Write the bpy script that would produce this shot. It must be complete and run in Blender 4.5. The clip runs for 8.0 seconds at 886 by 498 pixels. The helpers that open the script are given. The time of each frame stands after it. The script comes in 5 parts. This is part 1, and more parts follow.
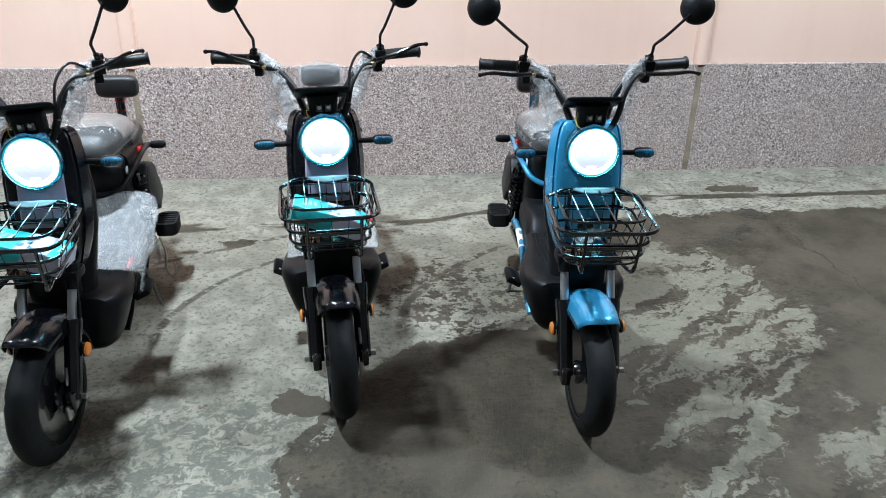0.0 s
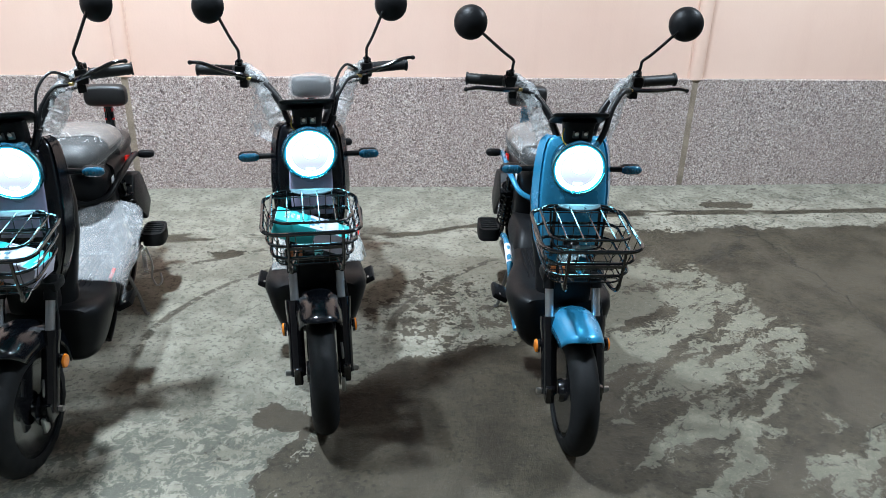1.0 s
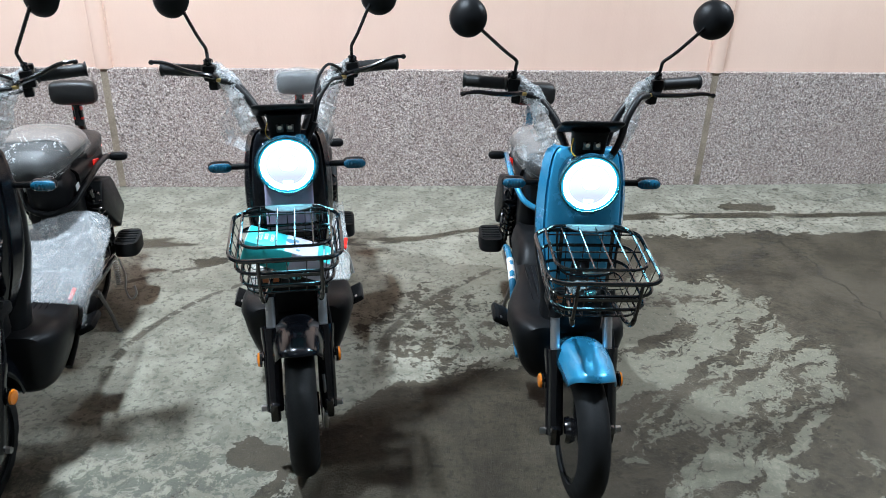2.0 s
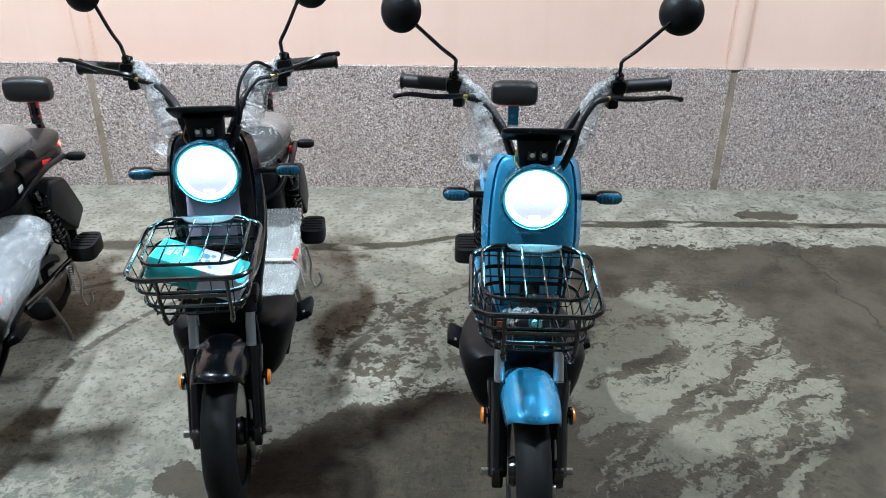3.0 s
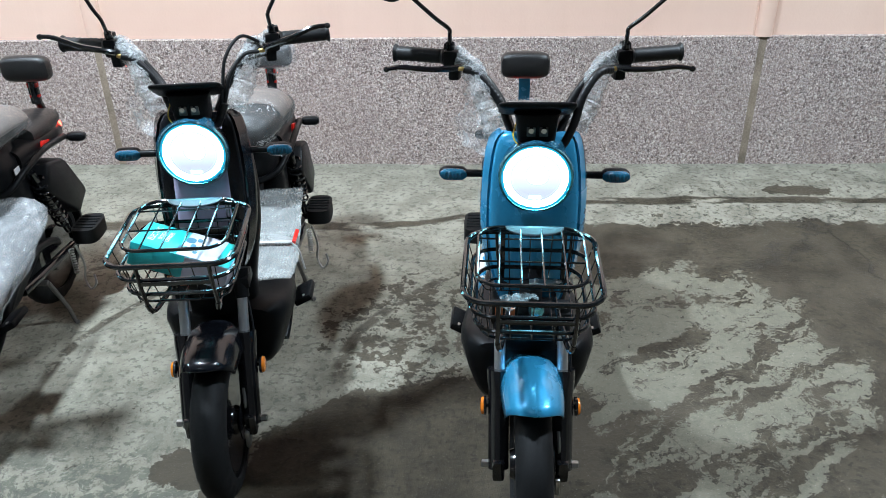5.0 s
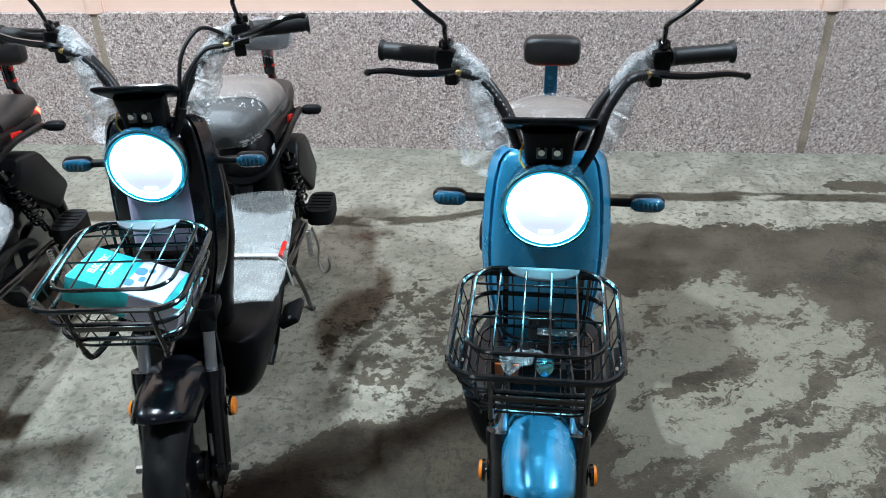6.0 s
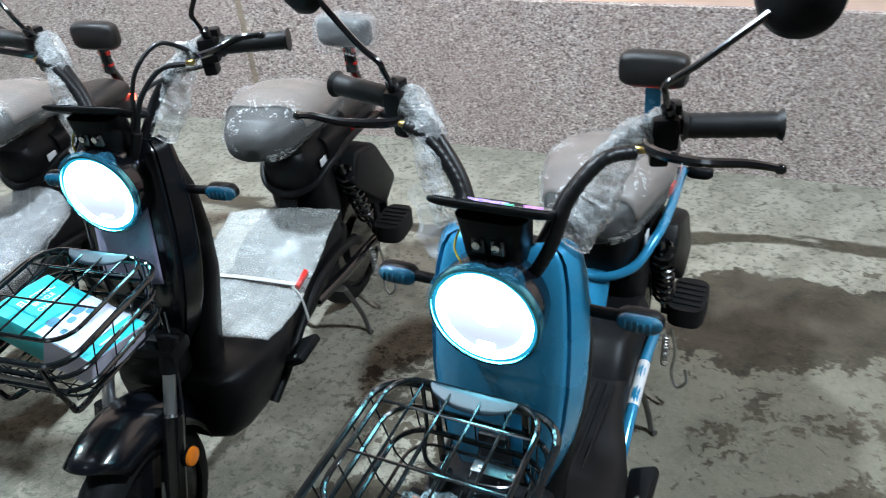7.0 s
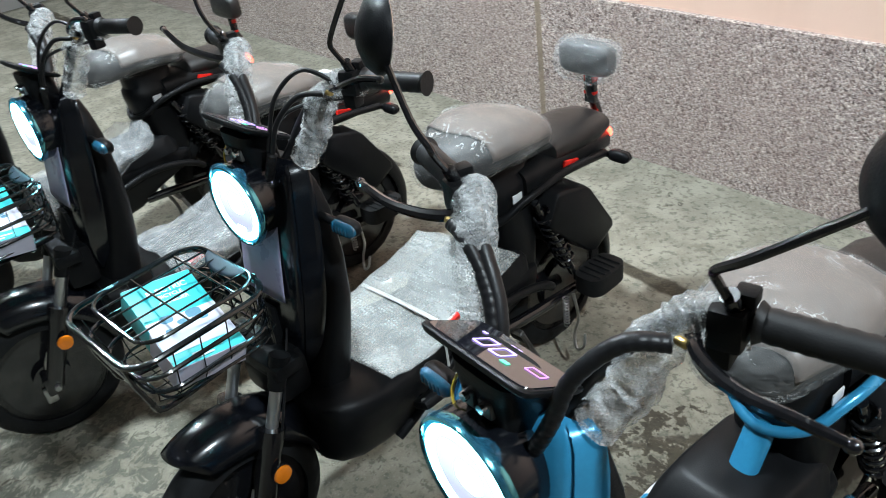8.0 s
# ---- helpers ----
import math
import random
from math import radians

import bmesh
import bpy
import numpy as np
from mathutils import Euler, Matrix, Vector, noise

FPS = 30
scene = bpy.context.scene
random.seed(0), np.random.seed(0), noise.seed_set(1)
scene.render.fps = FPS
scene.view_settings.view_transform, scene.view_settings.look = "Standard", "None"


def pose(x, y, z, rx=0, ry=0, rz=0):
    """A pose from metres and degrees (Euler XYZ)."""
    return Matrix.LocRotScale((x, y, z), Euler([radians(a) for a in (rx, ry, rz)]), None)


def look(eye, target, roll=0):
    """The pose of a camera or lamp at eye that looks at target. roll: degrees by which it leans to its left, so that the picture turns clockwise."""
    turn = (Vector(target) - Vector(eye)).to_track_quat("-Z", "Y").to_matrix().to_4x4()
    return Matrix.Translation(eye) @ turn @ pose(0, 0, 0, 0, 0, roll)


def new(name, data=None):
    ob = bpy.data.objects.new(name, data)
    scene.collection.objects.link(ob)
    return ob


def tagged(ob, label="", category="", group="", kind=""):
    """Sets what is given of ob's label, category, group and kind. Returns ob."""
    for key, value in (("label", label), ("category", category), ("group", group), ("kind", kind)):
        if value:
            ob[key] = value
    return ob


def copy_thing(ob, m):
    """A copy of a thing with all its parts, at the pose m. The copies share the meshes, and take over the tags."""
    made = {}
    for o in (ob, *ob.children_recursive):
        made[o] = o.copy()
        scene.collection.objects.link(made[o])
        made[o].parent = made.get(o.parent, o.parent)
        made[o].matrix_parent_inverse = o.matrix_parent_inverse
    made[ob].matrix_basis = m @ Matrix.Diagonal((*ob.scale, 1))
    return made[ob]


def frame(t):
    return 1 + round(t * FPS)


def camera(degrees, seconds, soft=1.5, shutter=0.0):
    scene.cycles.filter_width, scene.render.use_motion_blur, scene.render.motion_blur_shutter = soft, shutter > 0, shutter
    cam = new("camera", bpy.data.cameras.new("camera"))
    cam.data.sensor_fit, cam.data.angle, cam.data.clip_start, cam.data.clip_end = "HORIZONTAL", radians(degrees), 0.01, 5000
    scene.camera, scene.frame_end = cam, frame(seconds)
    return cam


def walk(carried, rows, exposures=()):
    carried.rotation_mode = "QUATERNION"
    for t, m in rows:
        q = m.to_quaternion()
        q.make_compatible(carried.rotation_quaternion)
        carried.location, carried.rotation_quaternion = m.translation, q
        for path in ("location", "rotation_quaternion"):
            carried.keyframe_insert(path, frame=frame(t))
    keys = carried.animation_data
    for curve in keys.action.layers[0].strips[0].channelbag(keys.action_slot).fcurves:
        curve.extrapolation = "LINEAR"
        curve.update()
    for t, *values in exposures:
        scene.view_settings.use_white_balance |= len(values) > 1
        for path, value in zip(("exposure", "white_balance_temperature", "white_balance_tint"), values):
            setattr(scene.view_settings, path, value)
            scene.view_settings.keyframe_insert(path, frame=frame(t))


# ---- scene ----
# camera and its walk
cam = camera(57.9, 8.0, soft=0.35, shutter=0.2)
PATH = [
    (0, (0.034, 0.006, 1.707), (0.215, 1.787, 0.815), 1.0),
    (0.5, (0.062, 0.018, 1.706), (0.234, 1.804, 0.824), 1.2),
    (1, (0.091, 0.031, 1.712), (0.269, 1.823, 0.842), 1.7),
    (2.3, (0.24, 0.407, 1.684), (0.37, 2.179, 0.766), 1.6),
    (2.5, (0.326, 0.442, 1.67), (0.428, 2.22, 0.759), 1.6),
    (3, (0.486, 0.539, 1.664), (0.504, 2.31, 0.733), 0.7),
    (3.5, (0.514, 0.559, 1.672), (0.475, 2.32, 0.725), -0.5),
    (4, (0.513, 0.574, 1.668), (0.446, 2.33, 0.713), -0.9),
    (4.5, (0.543, 0.581, 1.66), (0.476, 2.327, 0.687), -1.0),
    (4.7, (0.562, 0.59, 1.649), (0.498, 2.332, 0.669), -1.0),
    (5.8, (0.603, 0.926, 1.602), (0.5, 2.636, 0.57), -0.3),
    (6, (0.665, 1.001, 1.61), (0.49, 2.681, 0.539), -1.9),
    (6.3, (0.805, 1.108, 1.613), (0.535, 2.755, 0.511), -3.4),
    (6.5, (0.933, 1.232, 1.603), (0.54, 2.852, 0.498), -4.0),
    (7, (1.053, 1.489, 1.578), (0.338, 2.989, 0.466), -6.0),
    (7.5, (1.081, 1.721, 1.591), (0.019, 3.001, 0.481), -7.5),
    (8, (1.231, 1.93, 1.58), (-0.134, 2.929, 0.513), -8.4),
]
walk(cam, [(t, look(eye, target, roll)) for t, eye, target, roll in PATH],
     exposures=[(0, -0.10, 6450, 8), (6.8, -0.10, 6450, 7), (7.5, -0.17, 6650, 6), (8, -0.20, 6850, 6)])

# ---------------------------------------------------------------- world and lamps
world = bpy.data.worlds.new("night")
scene.world = world
world.use_nodes = True
world.node_tree.nodes["Background"].inputs[0].default_value = (0.55, 0.6, 0.7, 1)
world.node_tree.nodes["Background"].inputs[1].default_value = 0.02


def lamp(name, place, target, watts, size, color):
    data = bpy.data.lights.new(name, "AREA")
    data.shape, data.size, data.energy, data.color = "DISK", size, watts, color
    ob = new(name, data)
    ob.matrix_world = look(place, target)
    return ob



lamp("ceiling_lamp", (-1.0, 2.55, 3.75), (-1.0, 2.65, 0), 250, 0.2, (0.85, 1.0, 1.16))
lamp("ceiling_lamp", (2.9, 2.55, 3.75), (2.85, 2.65, 0), 205, 0.2, (0.85, 1.0, 1.16))
lamp("ceiling_lamp", (-4.6, 2.5, 3.75), (-4.55, 2.6, 0), 165, 0.2, (0.85, 1.0, 1.16))
# weak fill light added towards the front, no lamp known there
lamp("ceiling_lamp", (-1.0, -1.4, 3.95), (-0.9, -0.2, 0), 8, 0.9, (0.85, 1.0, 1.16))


# ---------------------------------------------------------------- materials
class Nodes:
    """A short way to wire a node material."""

    def __init__(self, name):
        self.m = bpy.data.materials.new(name)
        self.m.use_nodes = True
        self.t = self.m.node_tree
        self.b = self.t.nodes["Principled BSDF"]
        self.out = self.t.nodes["Material Output"]

    def add(self, kind, **ins):
        n = self.t.nodes.new(kind)
        for k, v in ins.items():
            self.put(n.inputs[k.replace("_", " ")], v)
        return n

    def put(self, sock, v):
        if isinstance(v, bpy.types.NodeSocket):
            self.t.links.new(v, sock)
        else:
            sock.default_value = v

    def math(self, op, a, b=0.0, clamp=False):
        n = self.t.nodes.new("ShaderNodeMath")
        n.operation, n.use_clamp = op, clamp
        self.put(n.inputs[0], a)
        self.put(n.inputs[1], b)
        return n.outputs[0]

    def coords(self, scale=(1, 1, 1)):
        c = self.t.nodes.new("ShaderNodeTexCoord")
        n = self.add("ShaderNodeMapping", Vector=c.outputs["Object"], Scale=scale)
        return n.outputs[0]

    def noise(self, vec, scale, detail=4.0, rough=0.55, distort=0.0):
        n = self.add("ShaderNodeTexNoise", Vector=vec, Scale=scale, Detail=detail, Roughness=rough, Distortion=distort)
        return n.outputs[0]

    def ramp(self, fac, *stops):
        n = self.t.nodes.new("ShaderNodeValToRGB")
        el = n.color_ramp.elements
        while len(el) < len(stops):
            el.new(0.5)
        for e, (p, c) in zip(el, stops):
            e.position, e.color = p, (*c, 1) if len(c) == 3 else c
        self.put(n.inputs[0], fac)
        return n.outputs[0]

    def step(self, v, lo, hi):
        n = self.t.nodes.new("ShaderNodeMapRange")
        n.interpolation_type = "SMOOTHSTEP"
        for i, x in enumerate((v, lo, hi, 0.0, 1.0)):
            self.put(n.inputs[i], x)
        return n.outputs[0]

    def mix(self, fac, a, b):
        n = self.t.nodes.new("ShaderNodeMix")
        n.data_type = "RGBA"
        self.put(n.inputs[0], fac)
        for s, v in ((n.inputs[6], a), (n.inputs[7], b)):
            self.put(s, v if isinstance(v, bpy.types.NodeSocket) else (*v, 1))
        return n.outputs[2]

    def bump(self, height, strength=0.3, dist=0.01, normal=None):
        n = self.add("ShaderNodeBump", Height=height, Strength=strength, Distance=dist)
        if normal is not None:
            self.put(n.inputs["Normal"], normal)
        return n.outputs[0]

    def base(self, color, rough, metal=0.0, normal=None, **more):
        self.put(self.b.inputs["Base Color"], color if isinstance(color, bpy.types.NodeSocket) else (*color, 1))
        self.put(self.b.inputs["Roughness"], rough)
        self.put(self.b.inputs["Metallic"], metal)
        if normal is not None:
            self.put(self.b.inputs["Normal"], normal)
        for k, v in more.items():
            self.put(self.b.inputs[k.replace("_", " ")], v)
        return self.m


def plain(name, color, rough, metal=0.0, vary=0.25, scale=40.0, bump=0.15, dist=0.002, **more):
    """A surface with fine grain and broad wear in colour and gloss."""
    n = Nodes(name)
    v = n.coords()
    fine, broad = n.noise(v, scale * 6), n.noise(v, scale * 0.35, 5)
    f = n.math("ADD", n.math("MULTIPLY", fine, 0.4), n.math("MULTIPLY", broad, 0.6))
    dark, light = [c * (1 - vary) for c in color], [min(1, c * (1 + vary)) for c in color]
    c = n.ramp(f, (0.3, dark), (0.7, light))
    r = n.math("ADD", rough - 0.1, n.math("MULTIPLY", broad, 0.2), True)
    return n.base(c, r, metal, n.bump(fine, bump, dist), **more)


def glow(name, color, strength):
    n = Nodes(name)
    return n.base(color, 0.3, Emission_Color=(*color, 1), Emission_Strength=strength)


def film(name, tint, cover, rough, bubble=0.0, wrinkle=60.0, depth=0.004, glints=0.0):
    """Clear plastic: partly see-through, partly white and glossy."""
    n = Nodes(name)
    v = n.coords()
    w = n.noise(v, wrinkle, 5, 0.6, 1.2)
    h, c = w, n.step(w, 0.35, 0.75)
    if bubble:
        vo = n.add("ShaderNodeTexVoronoi", Vector=v, Scale=bubble, Randomness=0.25)
        dome = n.step(vo.outputs["Distance"], 0.5, 0.15)
        h = n.math("ADD", n.math("MULTIPLY", dome, 0.8), n.math("MULTIPLY", w, 0.7))
        c = n.math("ADD", n.math("MULTIPLY", c, 0.6), n.math("MULTIPLY", dome, 0.3))
    # thin white streaks in the cover stand in for glints on the wrinkles
    if glints:
        e = n.math("ABSOLUTE", n.math("SUBTRACT", w, 0.5))
        c = n.math("MULTIPLY", n.step(e, 0.022, 0.0), n.step(n.noise(v, wrinkle * 0.6, 3), 0.45, 0.6))
        c = n.math("ADD", n.math("MULTIPLY", c, glints), 0.2)
    n.base(tint, rough, 0.0, n.bump(h, 0.9, depth), Specular_IOR_Level=0.8)
    tr = n.add("ShaderNodeBsdfTransparent", Color=(0.97, 0.97, 0.97, 1))
    mx = n.t.nodes.new("ShaderNodeMixShader")
    n.put(mx.inputs[0], n.math("ADD", cover - 0.15, n.math("MULTIPLY", c, 0.3), True))
    n.t.links.new(tr.outputs[0], mx.inputs[1])
    n.t.links.new(n.b.outputs[0], mx.inputs[2])
    n.t.links.new(mx.outputs[0], n.out.inputs[0])
    return n.m


def concrete_material():
    """Old yard concrete: dry and pale to one side, soaked in broad pools elsewhere, with tyre streaks and cracks."""
    n = Nodes("wet_concrete")
    v = n.coords()
    sep = n.add("ShaderNodeSeparateXYZ", Vector=v)
    big, mid = n.noise(v, 1.6, 5, 0.6), n.noise(v, 7.0, 6, 0.65)
    fine, grit = n.noise(v, 45.0, 5, 0.7), n.noise(v, 260.0, 3, 0.6)
    jit = n.add("ShaderNodeTexNoise", Vector=v, Scale=2.6, Detail=6.0, Roughness=0.68)
    off = n.add("ShaderNodeVectorMath", )
    off.operation = "SUBTRACT"
    n.put(off.inputs[0], jit.outputs["Color"])
    n.put(off.inputs[1], (0.5, 0.5, 0.5))
    sc = n.add("ShaderNodeVectorMath")
    sc.operation = "SCALE"
    n.put(sc.inputs[0], off.outputs[0])
    n.put(sc.inputs["Scale"], 0.38)
    ad = n.add("ShaderNodeVectorMath")
    ad.operation = "ADD"
    n.put(ad.inputs[0], v)
    n.put(ad.inputs[1], sc.outputs[0])
    w = ad.outputs[0]

    def blob(cx, cy, rx, ry, turn=0.0, soft=0.22):
        m = n.add("ShaderNodeMapping", Vector=w)
        m.vector_type = "TEXTURE"
        n.put(m.inputs["Location"], (cx, cy, 0))
        n.put(m.inputs["Rotation"], (0, 0, radians(turn)))
        n.put(m.inputs["Scale"], (rx, ry, 50))
        ln = n.add("ShaderNodeVectorMath")
        ln.operation = "LENGTH"
        n.put(ln.inputs[0], m.outputs[0])
        return n.step(ln.outputs["Value"], 1 + soft, 1 - soft)

    def most(*fields):
        f = fields[0]
        for g in fields[1:]:
            f = n.math("MAXIMUM", f, g)
        return f

    sx, sy = sep.outputs[0], sep.outputs[1]
    soaked = most(blob(0.71, 1.86, 0.91, 0.84, 0, 0.1), blob(2.75, 2.92, 1.80, 0.86, 0, 0.07), blob(2.2, 1.7, 1.5, 0.9, 0, 0.1), blob(1.85, 3.56, 1.05, 0.20, 0, 0.35), blob(3.2, 3.2, 1.2, 0.6, 0, 0.1), blob(1.16, 3.52, 0.36, 0.25, 0, 0.3),
                  n.math("MULTIPLY", blob(0.42, 2.95, 0.42, 0.40, 25, 0.5), 0.46))
    dry = most(blob(1.38, 3.02, 0.42, 0.36, 20, 0.30), blob(1.48, 2.68, 0.40, 0.32, 10, 0.34), blob(1.04, 2.86, 0.22, 0.36, 0, 0.4), blob(1.12, 2.36, 0.26, 0.15, 35, 0.4),
               blob(1.34, 2.24, 0.20, 0.40, -52, 0.4), blob(1.74, 1.92, 0.30, 0.24, 25, 0.35), blob(1.12, 1.86, 0.24, 0.26, 0, 0.4))
    # fan of tyre streaks across the dry island
    m = n.add("ShaderNodeMapping", Vector=w)
    n.put(m.inputs["Rotation"], (0, 0, radians(-36)))
    m = n.add("ShaderNodeMapping", Vector=m.outputs[0], Scale=(1.0, 4.2, 1))
    streak = n.step(n.noise(m.outputs[0], 1.9, 7, 0.70, 0.3), n.math("SUBTRACT", 0.48, n.math("MULTIPLY", n.step(sy, 2.9, 2.3), 0.045)), 0.56)
    south = n.step(sy, 3.15, 2.55)
    dry = n.math("MULTIPLY", dry, n.math("SUBTRACT", 1.0, n.math("MULTIPLY", streak, n.math("ADD", 0.45, n.math("MULTIPLY", south, 0.55)))))
    # thin runs of water parallel to the wall
    wsep = n.add("ShaderNodeSeparateXYZ", Vector=n.mix(0.25, v, w))
    line = n.math("ADD", 3.73, n.math("MULTIPLY", n.step(sx, 0.1, 1.3), 0.25))
    gap = n.math("ABSOLUTE", n.math("SUBTRACT", wsep.outputs[1], line))
    thick = n.math("MULTIPLY", n.noise(n.add("ShaderNodeMapping", Vector=v, Scale=(1.2, 0.2, 1)).outputs[0], 2.2, 4), 0.085)
    run = n.step(gap, thick, n.math("MULTIPLY", thick, 0.6))
    run = n.math("MULTIPLY", run, n.step(n.noise(n.add("ShaderNodeMapping", Vector=v, Scale=(1.0, 3.0, 1)).outputs[0], 2.6, 5), 0.40, 0.48))
    # dotted drip trail across the dry slab
    tv = n.add("ShaderNodeSeparateXYZ", Vector=n.mix(0.12, v, w))
    tx, ty = tv.outputs[0], tv.outputs[1]
    bend = n.math("ADD", n.math("MULTIPLY", ty, n.math("ADD", n.math("MULTIPLY", ty, 0.988), -5.362)), 6.471)
    dots = n.step(n.noise(v, 15.0, 5, 0.65), 0.42, 0.50)
    trail = None
    for shift, wide in ((0.0, 0.027), (0.955, 0.034)):
        side = n.math("ABSOLUTE", n.math("SUBTRACT", n.math("SUBTRACT", tx, bend), shift))
        one = n.math("MULTIPLY", n.step(side, wide, wide * 0.4), n.math("MULTIPLY", n.step(ty, 2.60, 2.72), n.step(ty, 3.48, 3.40)))
        trail = one if trail is None else n.math("MAXIMUM", trail, one)
    slant = n.math("ABSOLUTE", n.math("SUBTRACT", n.math("SUBTRACT", ty, n.math("MULTIPLY", tx, 0.47)), 3.785))
    slant = n.math("MULTIPLY", n.step(slant, 0.020, 0.008), n.math("MULTIPLY", n.step(tx, -1.05, -0.95), n.step(tx, -0.2, -0.35)))
    trail = n.math("MULTIPLY", n.math("MAXIMUM", trail, slant), dots)
    spots = n.math("MULTIPLY", n.step(n.noise(w, 3.9, 6, 0.72), 0.635, 0.66), n.step(sy, 4.3, 3.6))
    blots = most(blob(-0.623, 3.509, 0.085, 0.04, 10, 0.3), blob(-0.25, 2.28, 0.085, 0.07, 30, 0.2), blob(-0.21, 2.02, 0.026, 0.38, -10, 0.4), blob(2.1, 4.08, 0.16, 0.06, 0, 0.4))
    wet = n.math("MULTIPLY", soaked, n.math("SUBTRACT", 1.0, dry), True)
    ragged = n.math("SUBTRACT", n.math("ADD", n.math("MULTIPLY", n.noise(v, 11.0, 7, 0.72), 0.7), n.math("MULTIPLY", n.noise(v, 38.0, 4, 0.7), 0.3)), 0.5)
    edge = n.math("ADD", wet, n.math("MULTIPLY", ragged, 2.4))
    wet = most(n.step(edge, 0.44, 0.50), run, n.math("MULTIPLY", spots, 0.9), n.math("MULTIPLY", trail, 0.9), n.step(n.math("ADD", blots, ragged), 0.56, 0.66))
    pits = n.math("MULTIPLY", n.step(n.noise(v, 21.0, 6, 0.74, 0.8), 0.585, 0.62), n.step(n.math("ADD", big, n.math("MULTIPLY", n.step(sx, 0.0, 0.9), 0.25)), 0.52, 0.68))
    wet = most(wet, n.math("MULTIPLY", pits, 0.85))
    flakes = n.math("MULTIPLY", n.step(n.noise(v, 15.0, 8, 0.78, 0.5), 0.49, 0.52), n.step(n.math("ADD", sy, n.math("MULTIPLY", big, 0.9)), 3.2, 2.5))
    pale = n.mix(n.step(mid, 0.38, 0.64), (0.205, 0.190, 0.148), (0.312, 0.291, 0.232))
    pale = n.mix(n.math("MULTIPLY", n.step(big, 0.45, 0.65), 0.35), pale, (0.268, 0.252, 0.204))
    pale = n.mix(n.math("MULTIPLY", flakes, 0.8), pale, (0.098, 0.099, 0.080))
    pale = n.mix(n.math("MULTIPLY", n.step(fine, 0.53, 0.59), 0.72), pale, (0.115, 0.110, 0.088))
    dark = n.mix(n.step(mid, 0.35, 0.65), (0.036, 0.029, 0.019), (0.072, 0.060, 0.040))
    dark = n.mix(n.math("MULTIPLY", n.step(fine, 0.52, 0.60), 0.7), dark, (0.026, 0.021, 0.014))
    damp = n.math("MULTIPLY", n.step(n.noise(w, 3.0, 5), 0.45, 0.62), 0.6)
    dark = n.mix(damp, dark, (0.088, 0.073, 0.052))
    pale = n.mix(n.math("MULTIPLY", n.step(sx, 0.3, 0.8), n.step(sy, 3.75, 3.5)), pale, n.mix(0.72, pale, (0.176, 0.163, 0.120)))
    halo = n.math("MULTIPLY", n.step(n.math("ADD", soaked, n.math("MULTIPLY", n.math("SUBTRACT", n.noise(v, 5.0, 6, 0.7), 0.5), 1.6)), 0.35, 0.75), n.math("SUBTRACT", 1.0, n.math("MULTIPLY", dry, 0.75)))
    pale = n.mix(n.math("MULTIPLY", halo, 0.55), pale, (0.085, 0.080, 0.060))
    col = n.mix(wet, pale, dark)
    col = n.mix(n.math("MULTIPLY", n.step(grit, 0.63, 0.71), n.math("SUBTRACT", 0.55, n.math("MULTIPLY", wet, 0.27))), col, (0.50, 0.49, 0.43))
    col = n.mix(n.math("MULTIPLY", n.step(grit, 0.36, 0.30), 0.5), col, (0.06, 0.055, 0.045))
    # cracks
    cr = n.add("ShaderNodeTexVoronoi", Vector=w, Scale=0.75)
    cr.feature = "DISTANCE_TO_EDGE"
    crack = n.math("MULTIPLY", n.step(cr.outputs["Distance"], 0.006, 0.001), n.step(sx, 1.55, 1.85))
    col = n.mix(n.math("MULTIPLY", crack, 0.45), col, (0.05, 0.045, 0.04))
    rough = n.math("ADD", 0.78, n.math("MULTIPLY", wet, n.math("ADD", -0.36, n.math("MULTIPLY", mid, 0.32))), True)
    h = n.math("ADD", n.math("MULTIPLY", fine, 0.5), n.math("ADD", n.math("MULTIPLY", grit, 0.25), n.math("MULTIPLY", mid, 0.8)))
    h = n.math("SUBTRACT", h, n.math("MULTIPLY", crack, 0.6))
    return n.base(col, rough, 0.0, n.bump(h, 0.9, 0.011), Specular_IOR_Level=0.25)


